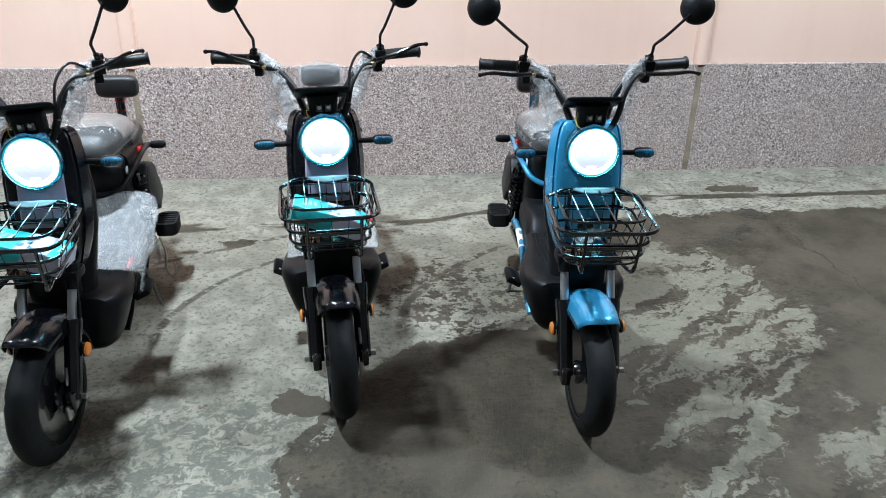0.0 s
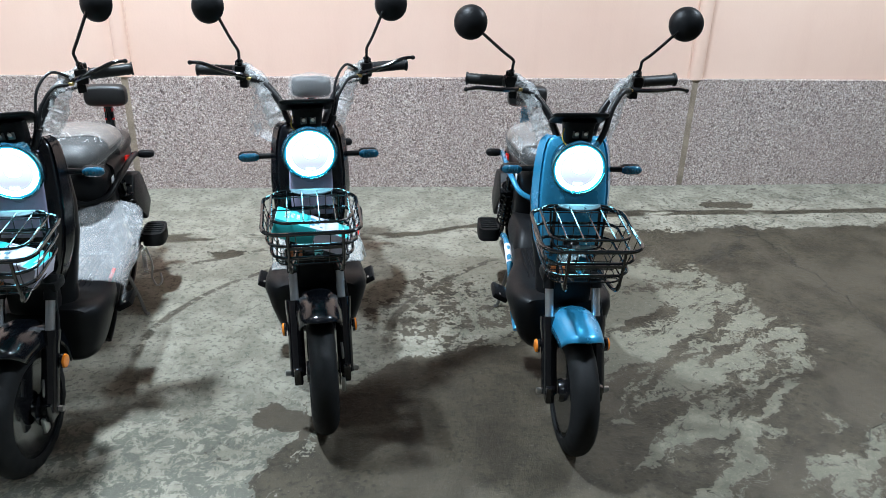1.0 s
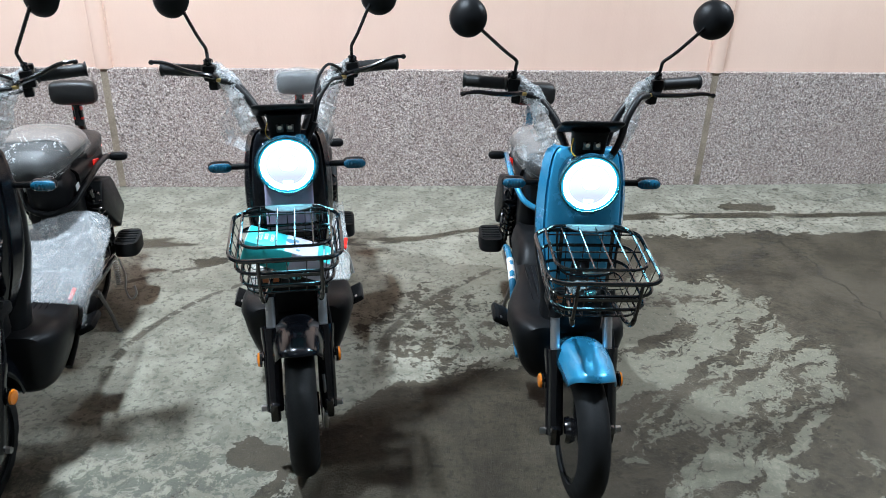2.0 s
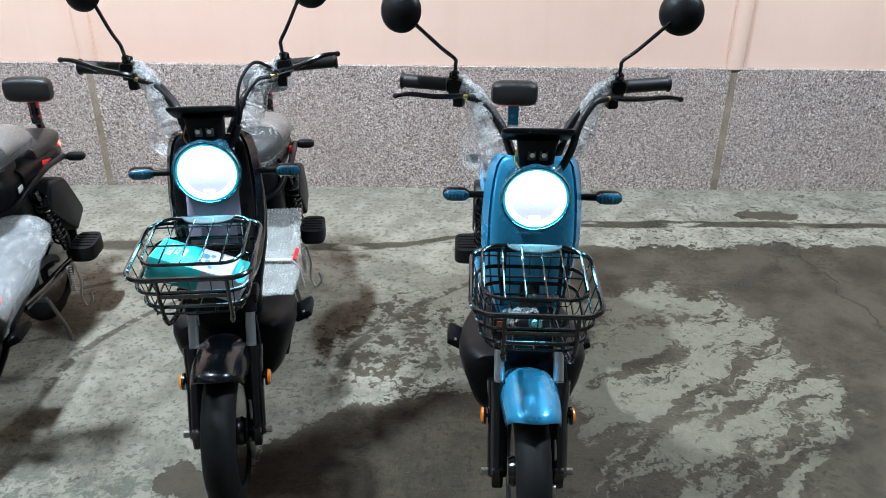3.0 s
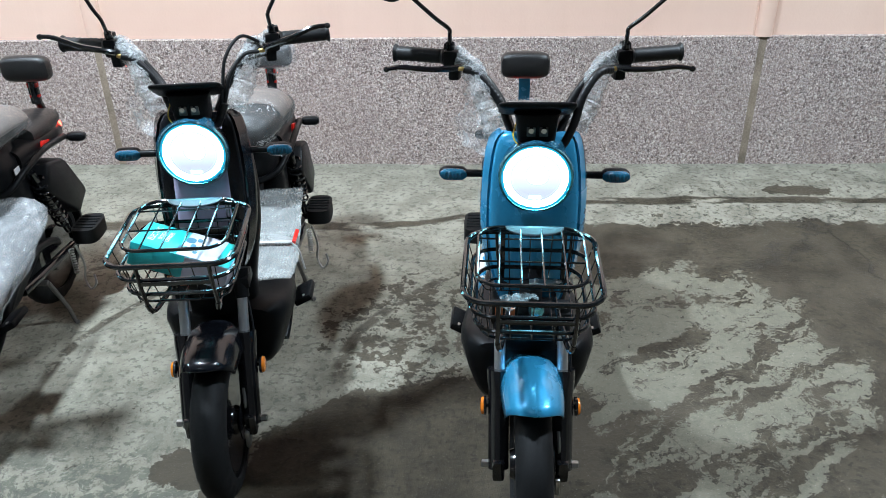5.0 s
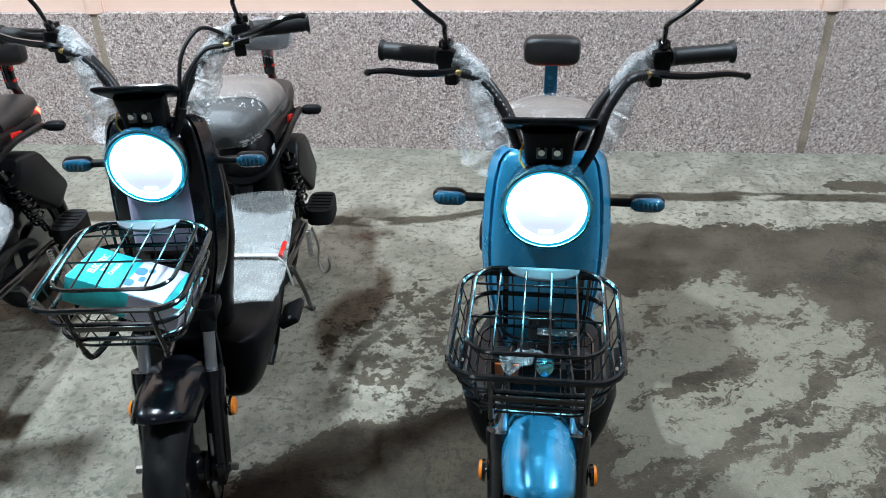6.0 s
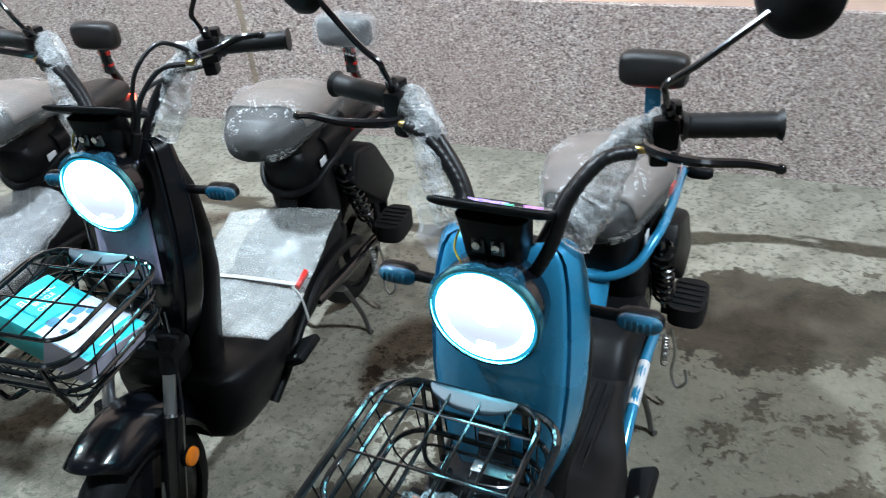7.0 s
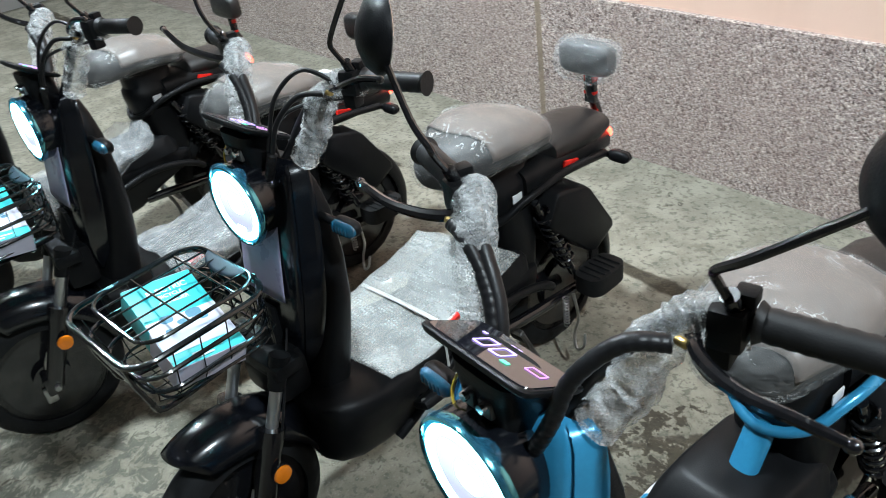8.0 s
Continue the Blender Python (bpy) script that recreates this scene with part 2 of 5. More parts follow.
def pebbledash_material():
    """Chips of pink, grey and dark stone thrown into pale mortar."""
    n = Nodes("pebbledash")
    v = n.coords()
    jit = n.add("ShaderNodeTexNoise", Vector=v, Scale=55.0, Detail=2.0)
    w = n.mix(0.015, v, jit.outputs["Color"])
    a = n.add("ShaderNodeTexVoronoi", Vector=w, Scale=132.0)
    b = n.add("ShaderNodeTexVoronoi", Vector=w, Scale=215.0)
    pick = n.add("ShaderNodeSeparateXYZ", Vector=a.outputs["Color"])
    pick2 = n.add("ShaderNodeSeparateXYZ", Vector=b.outputs["Color"])
    c1 = n.ramp(pick.outputs[0], (0.0, (0.075, 0.054, 0.050)), (0.2, (0.22, 0.158, 0.140)), (0.42, (0.43, 0.325, 0.285)), (0.62, (0.57, 0.47, 0.42)), (0.86, (0.80, 0.72, 0.66)), (1.0, (0.20, 0.145, 0.128)))
    c2 = n.ramp(pick2.outputs[1], (0.0, (0.14, 0.10, 0.096)), (0.45, (0.46, 0.365, 0.33)), (1.0, (0.66, 0.58, 0.54)))
    c = n.mix(n.step(pick.outputs[2], 0.45, 0.55), c1, c2)
    speck = n.noise(v, 105.0, 4, 0.75)
    c = n.mix(n.math("MULTIPLY", n.step(speck, 0.50, 0.40), 0.65), c, (0.085, 0.064, 0.060))
    c = n.mix(n.math("MULTIPLY", n.step(speck, 0.56, 0.66), 0.6), c, (0.80, 0.73, 0.67))
    c = n.mix(n.math("MULTIPLY", n.step(n.noise(v, 2.2, 5), 0.35, 0.65), 0.3), c, (0.37, 0.285, 0.255))
    grime = n.math("MULTIPLY", n.step(n.noise(n.coords((1, 1, 0.35)), 3.0, 6, 0.65), 0.5, 0.75), 0.22)
    c = n.mix(grime, c, (0.25, 0.215, 0.19))
    h = n.math("ADD", n.math("MULTIPLY", a.outputs["Distance"], -1.0), n.math("MULTIPLY", b.outputs["Distance"], -0.6))
    return n.base(c, 0.78, 0.0, n.bump(h, 0.5, 0.010))


def paint_wall_material():
    n = Nodes("peach_wall_paint")
    v = n.coords()
    broad, fine = n.noise(v, 1.1, 6, 0.6), n.noise(v, 90.0, 4)
    runs = n.noise(n.coords((6, 6, 0.5)), 1.2, 5, 0.6)
    c = n.ramp(broad, (0.3, (0.74, 0.50, 0.395)), (0.7, (0.80, 0.565, 0.455)))
    c = n.mix(n.math("MULTIPLY", n.step(runs, 0.5, 0.75), 0.22), c, (0.68, 0.45, 0.355))
    return n.base(c, 0.62, 0.0, n.bump(n.math("ADD", fine, n.math("MULTIPLY", broad, 2.0)), 0.12, 0.006))


M_FLOOR, M_DADO, M_WALL = concrete_material(), pebbledash_material(), paint_wall_material()
M_JOINT = plain("sandy_mortar", (0.27, 0.215, 0.16), 0.85, vary=0.45, scale=25, bump=0.5, dist=0.004)
M_CEIL = plain("grey_render", (0.22, 0.21, 0.20), 0.8, vary=0.06, scale=4)
M_BLACK = plain("black_gloss_paint", (0.006, 0.006, 0.007), 0.16, vary=0.3, scale=12, bump=0.03, Coat_Weight=0.6, Coat_Roughness=0.06)
M_NAVY = plain("midnight_blue_gloss_paint", (0.0038, 0.0045, 0.0065), 0.2, vary=0.3, scale=12, bump=0.03, Coat_Weight=0.3, Coat_Roughness=0.08)
M_BLUE = plain("sky_blue_metallic_paint", (0.034, 0.290, 0.52), 0.26, 0.3, vary=0.12, scale=20, bump=0.02, Coat_Weight=0.7, Coat_Roughness=0.07)
M_PLASTIC = plain("black_grained_plastic", (0.0068, 0.0071, 0.0078), 0.40, Specular_IOR_Level=0.14, vary=0.35, scale=60, bump=0.3, dist=0.0012)
M_RUBBER = plain("worn_tyre_rubber", (0.009, 0.0093, 0.0098), 0.66, Specular_IOR_Level=0.2, vary=0.4, scale=30, bump=0.35, dist=0.0015)
M_GRIP = plain("black_grip_rubber", (0.008, 0.008, 0.0085), 0.5, Specular_IOR_Level=0.35, vary=0.3, scale=80, bump=0.3, dist=0.001)
M_SEAT = plain("black_leatherette", (0.010, 0.0095, 0.0095), 0.42, vary=0.3, scale=120, bump=0.45, dist=0.0012)
M_CHROME = plain("chrome", (0.75, 0.76, 0.78), 0.14, 1.0, vary=0.05, scale=15, bump=0.02)
M_STEEL = plain("zinc_plated_steel", (0.5, 0.5, 0.49), 0.34, 1.0, vary=0.25, scale=40, bump=0.1)
# chrome whose base colour holds the headlight's teal reflection
M_BEZEL = plain("chrome_with_teal_reflection", (0.16, 0.52, 0.60), 0.13, 1.0, vary=0.1, scale=15, bump=0.02)
# cyan glint of the headlight given as the cap's own colour
M_CAP = plain("cap_with_cyan_glint", (0.20, 0.72, 0.85), 0.10, 0.9, vary=0.2, scale=80, bump=0.2, Coat_Weight=0.8)
M_STANCHION = plain("satin_chrome_tube", (0.74, 0.76, 0.78), 0.36, 1.0, vary=0.06, scale=25, bump=0.03)
M_DULL = plain("dark_plated_steel", (0.16, 0.155, 0.15), 0.45, 0.8, vary=0.3, scale=40, bump=0.2)
M_WIRE = plain("black_lacquered_wire", (0.0035, 0.005, 0.006), 0.14, vary=0.3, scale=40, bump=0.05, Coat_Weight=0.4, Coat_Roughness=0.05)
M_CABLE = plain("black_cable_sleeve", (0.007, 0.007, 0.008), 0.4, Specular_IOR_Level=0.35, vary=0.4, scale=70, bump=0.3, dist=0.001)
M_AMBER = plain("amber_lens", (0.75, 0.2, 0.012), 0.18, vary=0.15, scale=80, bump=0.2, Coat_Weight=0.5)
M_SIGNAL = plain("smoked_blue_lens", (0.008, 0.085, 0.15), 0.14, vary=0.4, scale=140, bump=0.5, dist=0.002, Coat_Weight=0.6)
M_RED = plain("red_reflector", (0.62, 0.018, 0.012), 0.25, vary=0.2, scale=80)
M_LILAC = plain("lilac_film", (0.42, 0.40, 0.56), 0.28, vary=0.08, scale=15, bump=0.08, Coat_Weight=0.4)
M_WHITE = plain("white_sticker", (0.72, 0.73, 0.74), 0.45, vary=0.08, scale=40)
M_MIRROR = plain("mirror_glass", (0.9, 0.9, 0.9), 0.02, 1.0, vary=0.01, scale=5, bump=0.0)
M_SCREEN = plain("black_glass_screen", (0.008, 0.008, 0.012), 0.07, vary=0.2, scale=10, bump=0.0, Coat_Weight=1.0, Coat_Roughness=0.03)
M_BRASS = plain("brass", (0.6, 0.42, 0.16), 0.3, 1.0, vary=0.15, scale=40)
M_YELLOW = plain("yellow_wire", (0.7, 0.5, 0.06), 0.45, vary=0.1)
M_SILVER_FILM = plain("silver_blue_plate", (0.006, 0.016, 0.024), 0.45, 0.1, vary=0.2, scale=30, bump=0.2)
M_TEAL = plain("teal_printed_card", (0.02, 0.42, 0.44), 0.42, vary=0.1, scale=20, bump=0.05)
M_CARD = plain("white_printed_card", (0.46, 0.44, 0.52), 0.45, vary=0.06, scale=20, bump=0.05)
M_PRINT = plain("dark_teal_print", (0.05, 0.16, 0.24), 0.5, vary=0.2, scale=50)
M_FOAM = plain("greyish_tan_foam_sheet", (0.135, 0.110, 0.096), 0.38, vary=0.12, scale=25, bump=0.25, dist=0.003)
M_WRAP = film("bubble_wrap", (0.86, 0.88, 0.88), 0.38, 0.16, bubble=300, wrinkle=75, depth=0.004)
M_CLEARWRAP = film("clear_bubble_wrap", (0.78, 0.80, 0.81), 0.27, 0.10, bubble=125, wrinkle=30, depth=0.004)
M_MAT = film("bubble_wrap_sheet", (0.66, 0.69, 0.675), 0.37, 0.12, bubble=100, wrinkle=14, depth=0.006)
M_CLING = film("cling_film", (0.85, 0.87, 0.88), 0.30, 0.07, wrinkle=22, depth=0.014)
M_SEATFILM = film("saddle_film", (0.80, 0.81, 0.80), 0.165, 0.07, wrinkle=18, depth=0.016, glints=2.0)
M_TAPE = plain("white_tape", (0.42, 0.42, 0.40), 0.5, vary=0.08, scale=40)
G_CORE = glow("headlight_led_white", (0.26, 0.80, 1.0), 46.0)


def lamp_glow(name, stops, inner, outer, strength, low=None):
    """Light of a round lamp face, by distance from its axis."""
    n = Nodes(name)
    v = n.add("ShaderNodeMapping", Vector=n.coords(), Location=(0, 0.166, -0.882), Scale=(1, 0, 1))
    d = n.add("ShaderNodeVectorMath")
    d.operation = "LENGTH"
    n.put(d.inputs[0], v.outputs[0])
    r = n.add("ShaderNodeMapRange")
    for i, x in enumerate((d.outputs["Value"], inner, outer, 0.0, 1.0)):
        n.put(r.inputs[i], x)
    c = n.ramp(r.outputs[0], *stops)
    if low:
        z = n.add("ShaderNodeSeparateXYZ", Vector=v.outputs[0])
        c = n.mix(n.math("MULTIPLY", n.step(z.outputs[2], 0.01, -0.04), 0.7), c, low)
    return n.base((0.004, 0.012, 0.02), 0.9, Specular_IOR_Level=0.0, Emission_Color=c, Emission_Strength=strength)


G_RING = lamp_glow("headlight_halo_cyan", ((0.0, (0.6, 1.0, 1.0)), (0.45, (0.22, 0.75, 0.95)), (1.0, (0.02, 0.22, 0.36))), 0.0765, 0.083, 2.0)
G_DISH = lamp_glow("headlight_reflector_glow", ((0.0, (1.0, 1.0, 1.0)), (0.48, (1.0, 1.0, 1.0)), (0.82, (0.44, 0.74, 0.98)), (1.0, (0.76, 0.95, 1.0))), 0.0, 0.060, 1.5, (0.44, 0.44, 0.80))
G_TAIL = glow("tail_light_red", (1.0, 0.05, 0.03), 15.0)
G_VIOLET = glow("display_violet", (0.5, 0.38, 0.9), 1.2)
G_GREEN = glow("display_green", (0.15, 0.8, 0.5), 0.7)
G_PINK = glow("display_pink", (0.75, 0.3, 0.9), 0.9)


# ---------------------------------------------------------------- mesh tools
class Form:
    """Verts and faces gathered for one mesh."""

    def __init__(self):
        self.v, self.f = [], []

    def rings(self, rings, close=False, caps=True):
        k, b = len(rings[0]), len(self.v)
        for r in rings:
            self.v.extend(tuple(p) for p in r)
        m = len(rings)
        for i in range(m if close else m - 1):
            a, c = b + i * k, b + ((i + 1) % m) * k
            for j in range(k):
                self.f.append((a + j, a + (j + 1) % k, c + (j + 1) % k, c + j))
        if caps and not close:
            self.f.append(tuple(range(b + k - 1, b - 1, -1)))
            self.f.append(tuple(range(b + (m - 1) * k, b + m * k)))
        return self

    def tube(self, path, r, n=10, close=False, bends=0):
        pts = [Vector(p) for p in path]
        if bends:
            pts = curve(pts, bends, close)
        m = len(pts)
        rad = r if callable(r) else (lambda u: r)
        rings, side = [], None
        for i, p in enumerate(pts):
            a, c = (pts[i - 1], pts[(i + 1) % m]) if close else (pts[max(i - 1, 0)], pts[min(i + 1, m - 1)])
            d = (c - a).normalized()
            if side is None:
                side = d.orthogonal().normalized()
            side = (side - d * side.dot(d)).normalized()
            up = d.cross(side)
            q = rad(i / max(m - 1, 1))
            rings.append([p + (side * math.cos(t) + up * math.sin(t)) * q for t in (2 * math.pi * j / n for j in range(n))])
        return self.rings(rings, close)

    def lathe(self, profile, place=(0, 0, 0), axis="x", n=32, close=False):
        """profile: (along, radius) pairs."""
        rings = []
        for a, r in profile:
            ring = []
            for j in range(n):
                t = 2 * math.pi * j / n
                c, s = math.cos(t) * r, math.sin(t) * r
                p = {"x": (a, c, s), "y": (s, a, c), "z": (c, s, a)}[axis]
                ring.append(Vector(p) + Vector(place))
            rings.append(ring)
        return self.rings(rings, close)

    def box(self, place, size, bevel=0.004, turn=None, seg=2):
        bm = bmesh.new()
        bmesh.ops.create_cube(bm, size=1.0)
        bmesh.ops.scale(bm, vec=size, verts=bm.verts)
        if bevel:
            bmesh.ops.bevel(bm, geom=list(bm.edges), offset=bevel, segments=seg, profile=0.6, affect="EDGES")
        m = Matrix.Translation(place) @ (turn or Matrix())
        return self.take(bm, m)

    def take(self, bm, m=None):
        b = len(self.v)
        bm.verts.index_update()
        self.v.extend(tuple((m @ x.co) if m else x.co) for x in bm.verts)
        self.f.extend(tuple(b + x.index for x in f.verts) for f in bm.faces)
        bm.free()
        return self

    def sheet(self, fn, nu, nv, thick=0.0):
        b = len(self.v)
        for i in range(nu + 1):
            for j in range(nv + 1):
                self.v.append(tuple(fn(i / nu, j / nv)))
        for i in range(nu):
            for j in range(nv):
                a = b + i * (nv + 1) + j
                self.f.append((a, a + 1, a + nv + 2, a + nv + 1))
        return self

    def moved(self, m):
        self.v = [tuple(m @ Vector(p)) for p in self.v]
        return self

    def mirrored(self):
        g = Form()
        g.v = [(-x, y, z) for x, y, z in self.v]
        g.f = [tuple(reversed(f)) for f in self.f]
        return g

    def shaken(self, amount, scale, seed=0.0):
        out = []
        for p in self.v:
            q = Vector(p) * scale + Vector((seed, seed * 2, seed * 3))
            out.append(tuple(Vector(p) + noise.noise_vector(q) * amount))
        self.v = out
        return self


def curve(pts, k, close=False):
    """Points along a smooth line through pts, k to each span."""
    m, out = len(pts), []
    for i in range(m if close else m - 1):
        if close:
            a, b, c, d = (pts[(i + j) % m] for j in (-1, 0, 1, 2))
        else:
            a, b, c, d = pts[max(i - 1, 0)], pts[i], pts[i + 1], pts[min(i + 2, m - 1)]
        for s in range(k):
            t = s / k
            out.append(0.5 * ((2 * b) + (c - a) * t + (2 * a - 5 * b + 4 * c - d) * t * t + (3 * b - a - 3 * c + d) * t ** 3))
    if not close:
        out.append(pts[-1])
    return out


def oval(cx, cy, rx, ry, z, n=24, power=2.6):
    """A rounded rectangle in the level plane at z."""
    ring = []
    for j in range(n):
        t = 2 * math.pi * j / n
        c, s = math.cos(t), math.sin(t)
        ring.append((cx + rx * math.copysign(abs(c) ** (2 / power), c), cy + ry * math.copysign(abs(s) ** (2 / power), s), z))
    return ring


def upright(cx, cz, rx, rz, y, n=24, power=2.6):
    return [(x, y, z) for x, z, _ in oval(cx, cz, rx, rz, 0, n, power)]


def rounded(x0, x1, y0, y1, z, r, k=5):
    """Corner-rounded rectangle as a line of points; z may be a function of y."""
    h = z if callable(z) else (lambda y: z)
    out = []
    for cx, cy, a in ((x1 - r, y1 - r, 0), (x0 + r, y1 - r, 90), (x0 + r, y0 + r, 180), (x1 - r, y0 + r, 270)):
        for i in range(k + 1):
            t = radians(a + 90 * i / k)
            x, y = cx + r * math.cos(t), cy + r * math.sin(t)
            out.append((x, y, h(y)))
    return out


def part(name, form, material, parent, label="", smooth=True, angle=40, solid=0.0):
    """Links a form as one mesh object under a thing or under a part."""
    me = bpy.data.meshes.new(name)
    me.from_pydata(form.v, [], form.f)
    me.materials.append(material)
    if smooth:
        me.polygons.foreach_set("use_smooth", [True] * len(me.polygons))
        me.set_sharp_from_angle(angle=radians(angle))
    me.update()
    ob = new(name, me)
    ob.parent = parent
    if solid:
        mod = ob.modifiers.new("thickness", "SOLIDIFY")
        mod.thickness, mod.offset = solid, 0.0
    return tagged(ob, label)


def thing(name, m, label, category, group="", kind=""):
    ob = new(name)
    ob.empty_display_size = 0.1
    ob.matrix_basis = m
    return tagged(ob, label, category, group, kind)


# ---------------------------------------------------------------- the yard
WALL_Y, DADO_TOP, CEIL = 4.4, 0.636, 4.3
X0, X1, Y0 = -7.0, 7.0, -5.0
JOINTS = (-4.36, -1.21, 1.94, 5.09)


def grid_floor():
    f = Form()

    def at(u, v):
        x, y = X0 + (X1 - X0) * u, Y0 + (WALL_Y + 0.1 - Y0) * v
        z = 0.004 * noise.noise(Vector((x * 0.9, y * 0.9, 3.0))) + 0.002 * noise.noise(Vector((x * 4, y * 4, 7.0)))
        return x, y, z - 0.003

    f.sheet(at, 120, 90)
    return f


floor = part("floor", grid_floor(), M_FLOOR, None, "old yard concrete, dry pale grey with dark wet patches and cracks", solid=0.0)
floor.modifiers.new("thickness", "SOLIDIFY").thickness = 0.1
floor.modifiers["thickness"].offset = -1 if floor.data.polygons[0].normal.z > 0 else 1
tagged(floor, category="floor", kind="structure")

wall = part("wall_north", Form().box((0, WALL_Y + 0.13, CEIL / 2), (X1 - X0, 0.22, CEIL), 0.0), M_WALL, None,
            "peach painted yard wall above a pebbledash dado", smooth=False)
tagged(wall, category="wall", kind="structure")
for name, place, size in (("wall_south", (0, Y0 - 0.1, CEIL / 2), (X1 - X0, 0.2, CEIL)), ("wall_west", (X0 - 0.1, 0, CEIL / 2), (0.2, 9.9, CEIL)),
                          ("wall_east", (X1 + 0.1, 0, CEIL / 2), (0.2, 9.9, CEIL))):
    tagged(part(name, Form().box(place, size, 0.0), M_CEIL, None, "plain grey rendered wall closing the yard", smooth=False), category="wall", kind="structure")
# unseen ceiling, added so that the overhead light bounces back softly
tagged(part("ceiling", Form().box((0, -0.2, CEIL + 0.1), (X1 - X0 + 0.4, 9.9, 0.2), 0.0), M_CEIL, None, "plain grey rendered ceiling, unseen, added to bounce light", smooth=False), category="ceiling", kind="structure")


def dado_panel(x0, x1):
    """A slab of pebbledash with a ragged upper edge."""
    f, nx, nz = Form(), 60, 10

    def at(u, v):
        x, z = x0 + (x1 - x0) * u, DADO_TOP * v - 0.02 * (1 - v)
        if v > 0.99:
            z += 0.004 * noise.noise(Vector((x * 14, 1, 2)))
        y = WALL_Y - 0.003 * noise.noise(Vector((x * 5, z * 5, 9)))
        return x, y, z

    f.sheet(at, nx, nz)
    f.v.extend((x0 + (x1 - x0) * i / nx, WALL_Y + 0.022, DADO_TOP + 0.003) for i in range(nx + 1))
    k = (nx + 1) * (nz + 1)
    for i in range(nx):
        a = i * (nz + 1) + nz
        f.f.append((a, k + i, k + i + 1, a + nz + 1))
    for e in (0, nx):
        base = len(f.v)
        f.v.extend(((x0, x1)[e > 0], WALL_Y + 0.022, DADO_TOP * j / nz - 0.02 * (1 - j / nz)) for j in range(nz + 1))
        for j in range(nz):
            a = e * (nz + 1) + j
            f.f.append((a, a + 1, base + j + 1, base + j))
    return f


edges = (X0,) + JOINTS + (X1,)
for a, b in zip(edges, edges[1:]):
    part("dado_panel", dado_panel(a + 0.018, b - 0.018), M_DADO, wall, "pink and grey pebbledash panel")
for x in JOINTS:
    f = Form()
    f.sheet(lambda u, v: (x - 0.02 + 0.04 * u, WALL_Y + 0.004 + 0.003 * noise.noise(Vector((u * 3, v * 20, x))), (DADO_TOP - 0.004) * v), 4, 24)
    part("mortar_joint", f, M_JOINT, wall, "sandy mortar joint")
    f = Form()
    bead = [(-0.050, 0.022), (-0.046, 0.014)] + [(-0.040 * math.cos(math.pi * i / 10), 0.016 - 0.024 * math.sin(math.pi * i / 10)) for i in range(11)] + [(0.046, 0.014), (0.050, 0.022)]
    f.rings([[(x + p, WALL_Y + q, z) for p, q in bead] for z in (DADO_TOP, CEIL)])
    part("pilaster_strip", f, M_WALL, wall)


# ---------------------------------------------------------------- electric scooters
AXLE_F, AXLE_R, TYRE = (0, -0.42, 0.208), (0, 0.66, 0.208), 0.208


def tyre_form(place):
    """A fat tyre with staggered tread blocks and side knobs."""
    f, n, r = Form(), 72, TYRE
    prof = []
    for i in range(13):
        t = math.pi * i / 12
        prof.append((0.043 * math.cos(t), r - 0.058 + 0.058 * math.sin(t) ** 0.75))
    rings = []
    for j in range(n):
        a = 2 * math.pi * j / n
        ring = []
        for i, (x, q) in enumerate(prof):
            cut = 0.0028 if (2 < i < 10 and (j + (i % 2) * 2) % 4 == 0) else 0.0
            if i in (2, 10) and j % 3 == 0:
                cut = 0.009
            ring.append((x, (q - cut) * math.cos(a) + place[1], (q - cut) * math.sin(a) + place[2]))
        rings.append(ring)
    return f.rings(rings, close=True)


def wheel(name, bike, place, turn, label):
    """Cast rim with a hub, five paired spokes and a tyre."""
    f = Form().lathe([(-0.036, 0.152), (-0.036, 0.132), (-0.02, 0.124), (0.02, 0.124), (0.036, 0.132), (0.036, 0.152)], place, "x", 48)
    w = part(name, f.moved(turn), M_BLACK, bike, label)
    f = Form().lathe([(-0.05, 0.012), (-0.05, 0.034), (-0.03, 0.042), (0.03, 0.042), (0.05, 0.034), (0.05, 0.012)], place, "x", 24)
    part("hub", f.moved(turn), M_BLACK, w)
    for k in range(5):
        a = 2 * math.pi * k / 5 + 0.3
        for s in (-0.16, 0.16):
            p0 = (place[0], place[1] + 0.036 * math.cos(a + s), place[2] + 0.036 * math.sin(a + s))
            p1 = (place[0], place[1] + 0.13 * math.cos(a - s * 0.6), place[2] + 0.13 * math.sin(a - s * 0.6))
            part("spoke", Form().tube([p0, p1], 0.011, 8).moved(turn), M_BLACK, w)
    part("tyre", tyre_form(place).moved(turn), M_RUBBER, w, "fat treaded black tyre")
    return w


def fender_form(center, r, half, a0, a1, droop, n=26):
    """A half-tube mudguard round an axle; a0, a1: degrees ahead of the top to behind it."""
    f = Form()

    def at(u, v):
        a = radians(a0 + (a1 - a0) * u)
        s = 2 * v - 1
        w = half * (1.0 - 0.12 * abs(2 * u - 1) ** 3)
        q = r + 0.010 * (1 - s * s) - droop * abs(s) ** 2.6
        a += radians(9) * (1 - s * s) * (-1 if u < 0.5 else 1) * abs(2 * u - 1) ** 4
        return (center[0] + w * math.sin(s * 1.35) / math.sin(1.35), center[1] + q * math.sin(a), center[2] + q * math.cos(a))

    return f.sheet(at, n, 16)


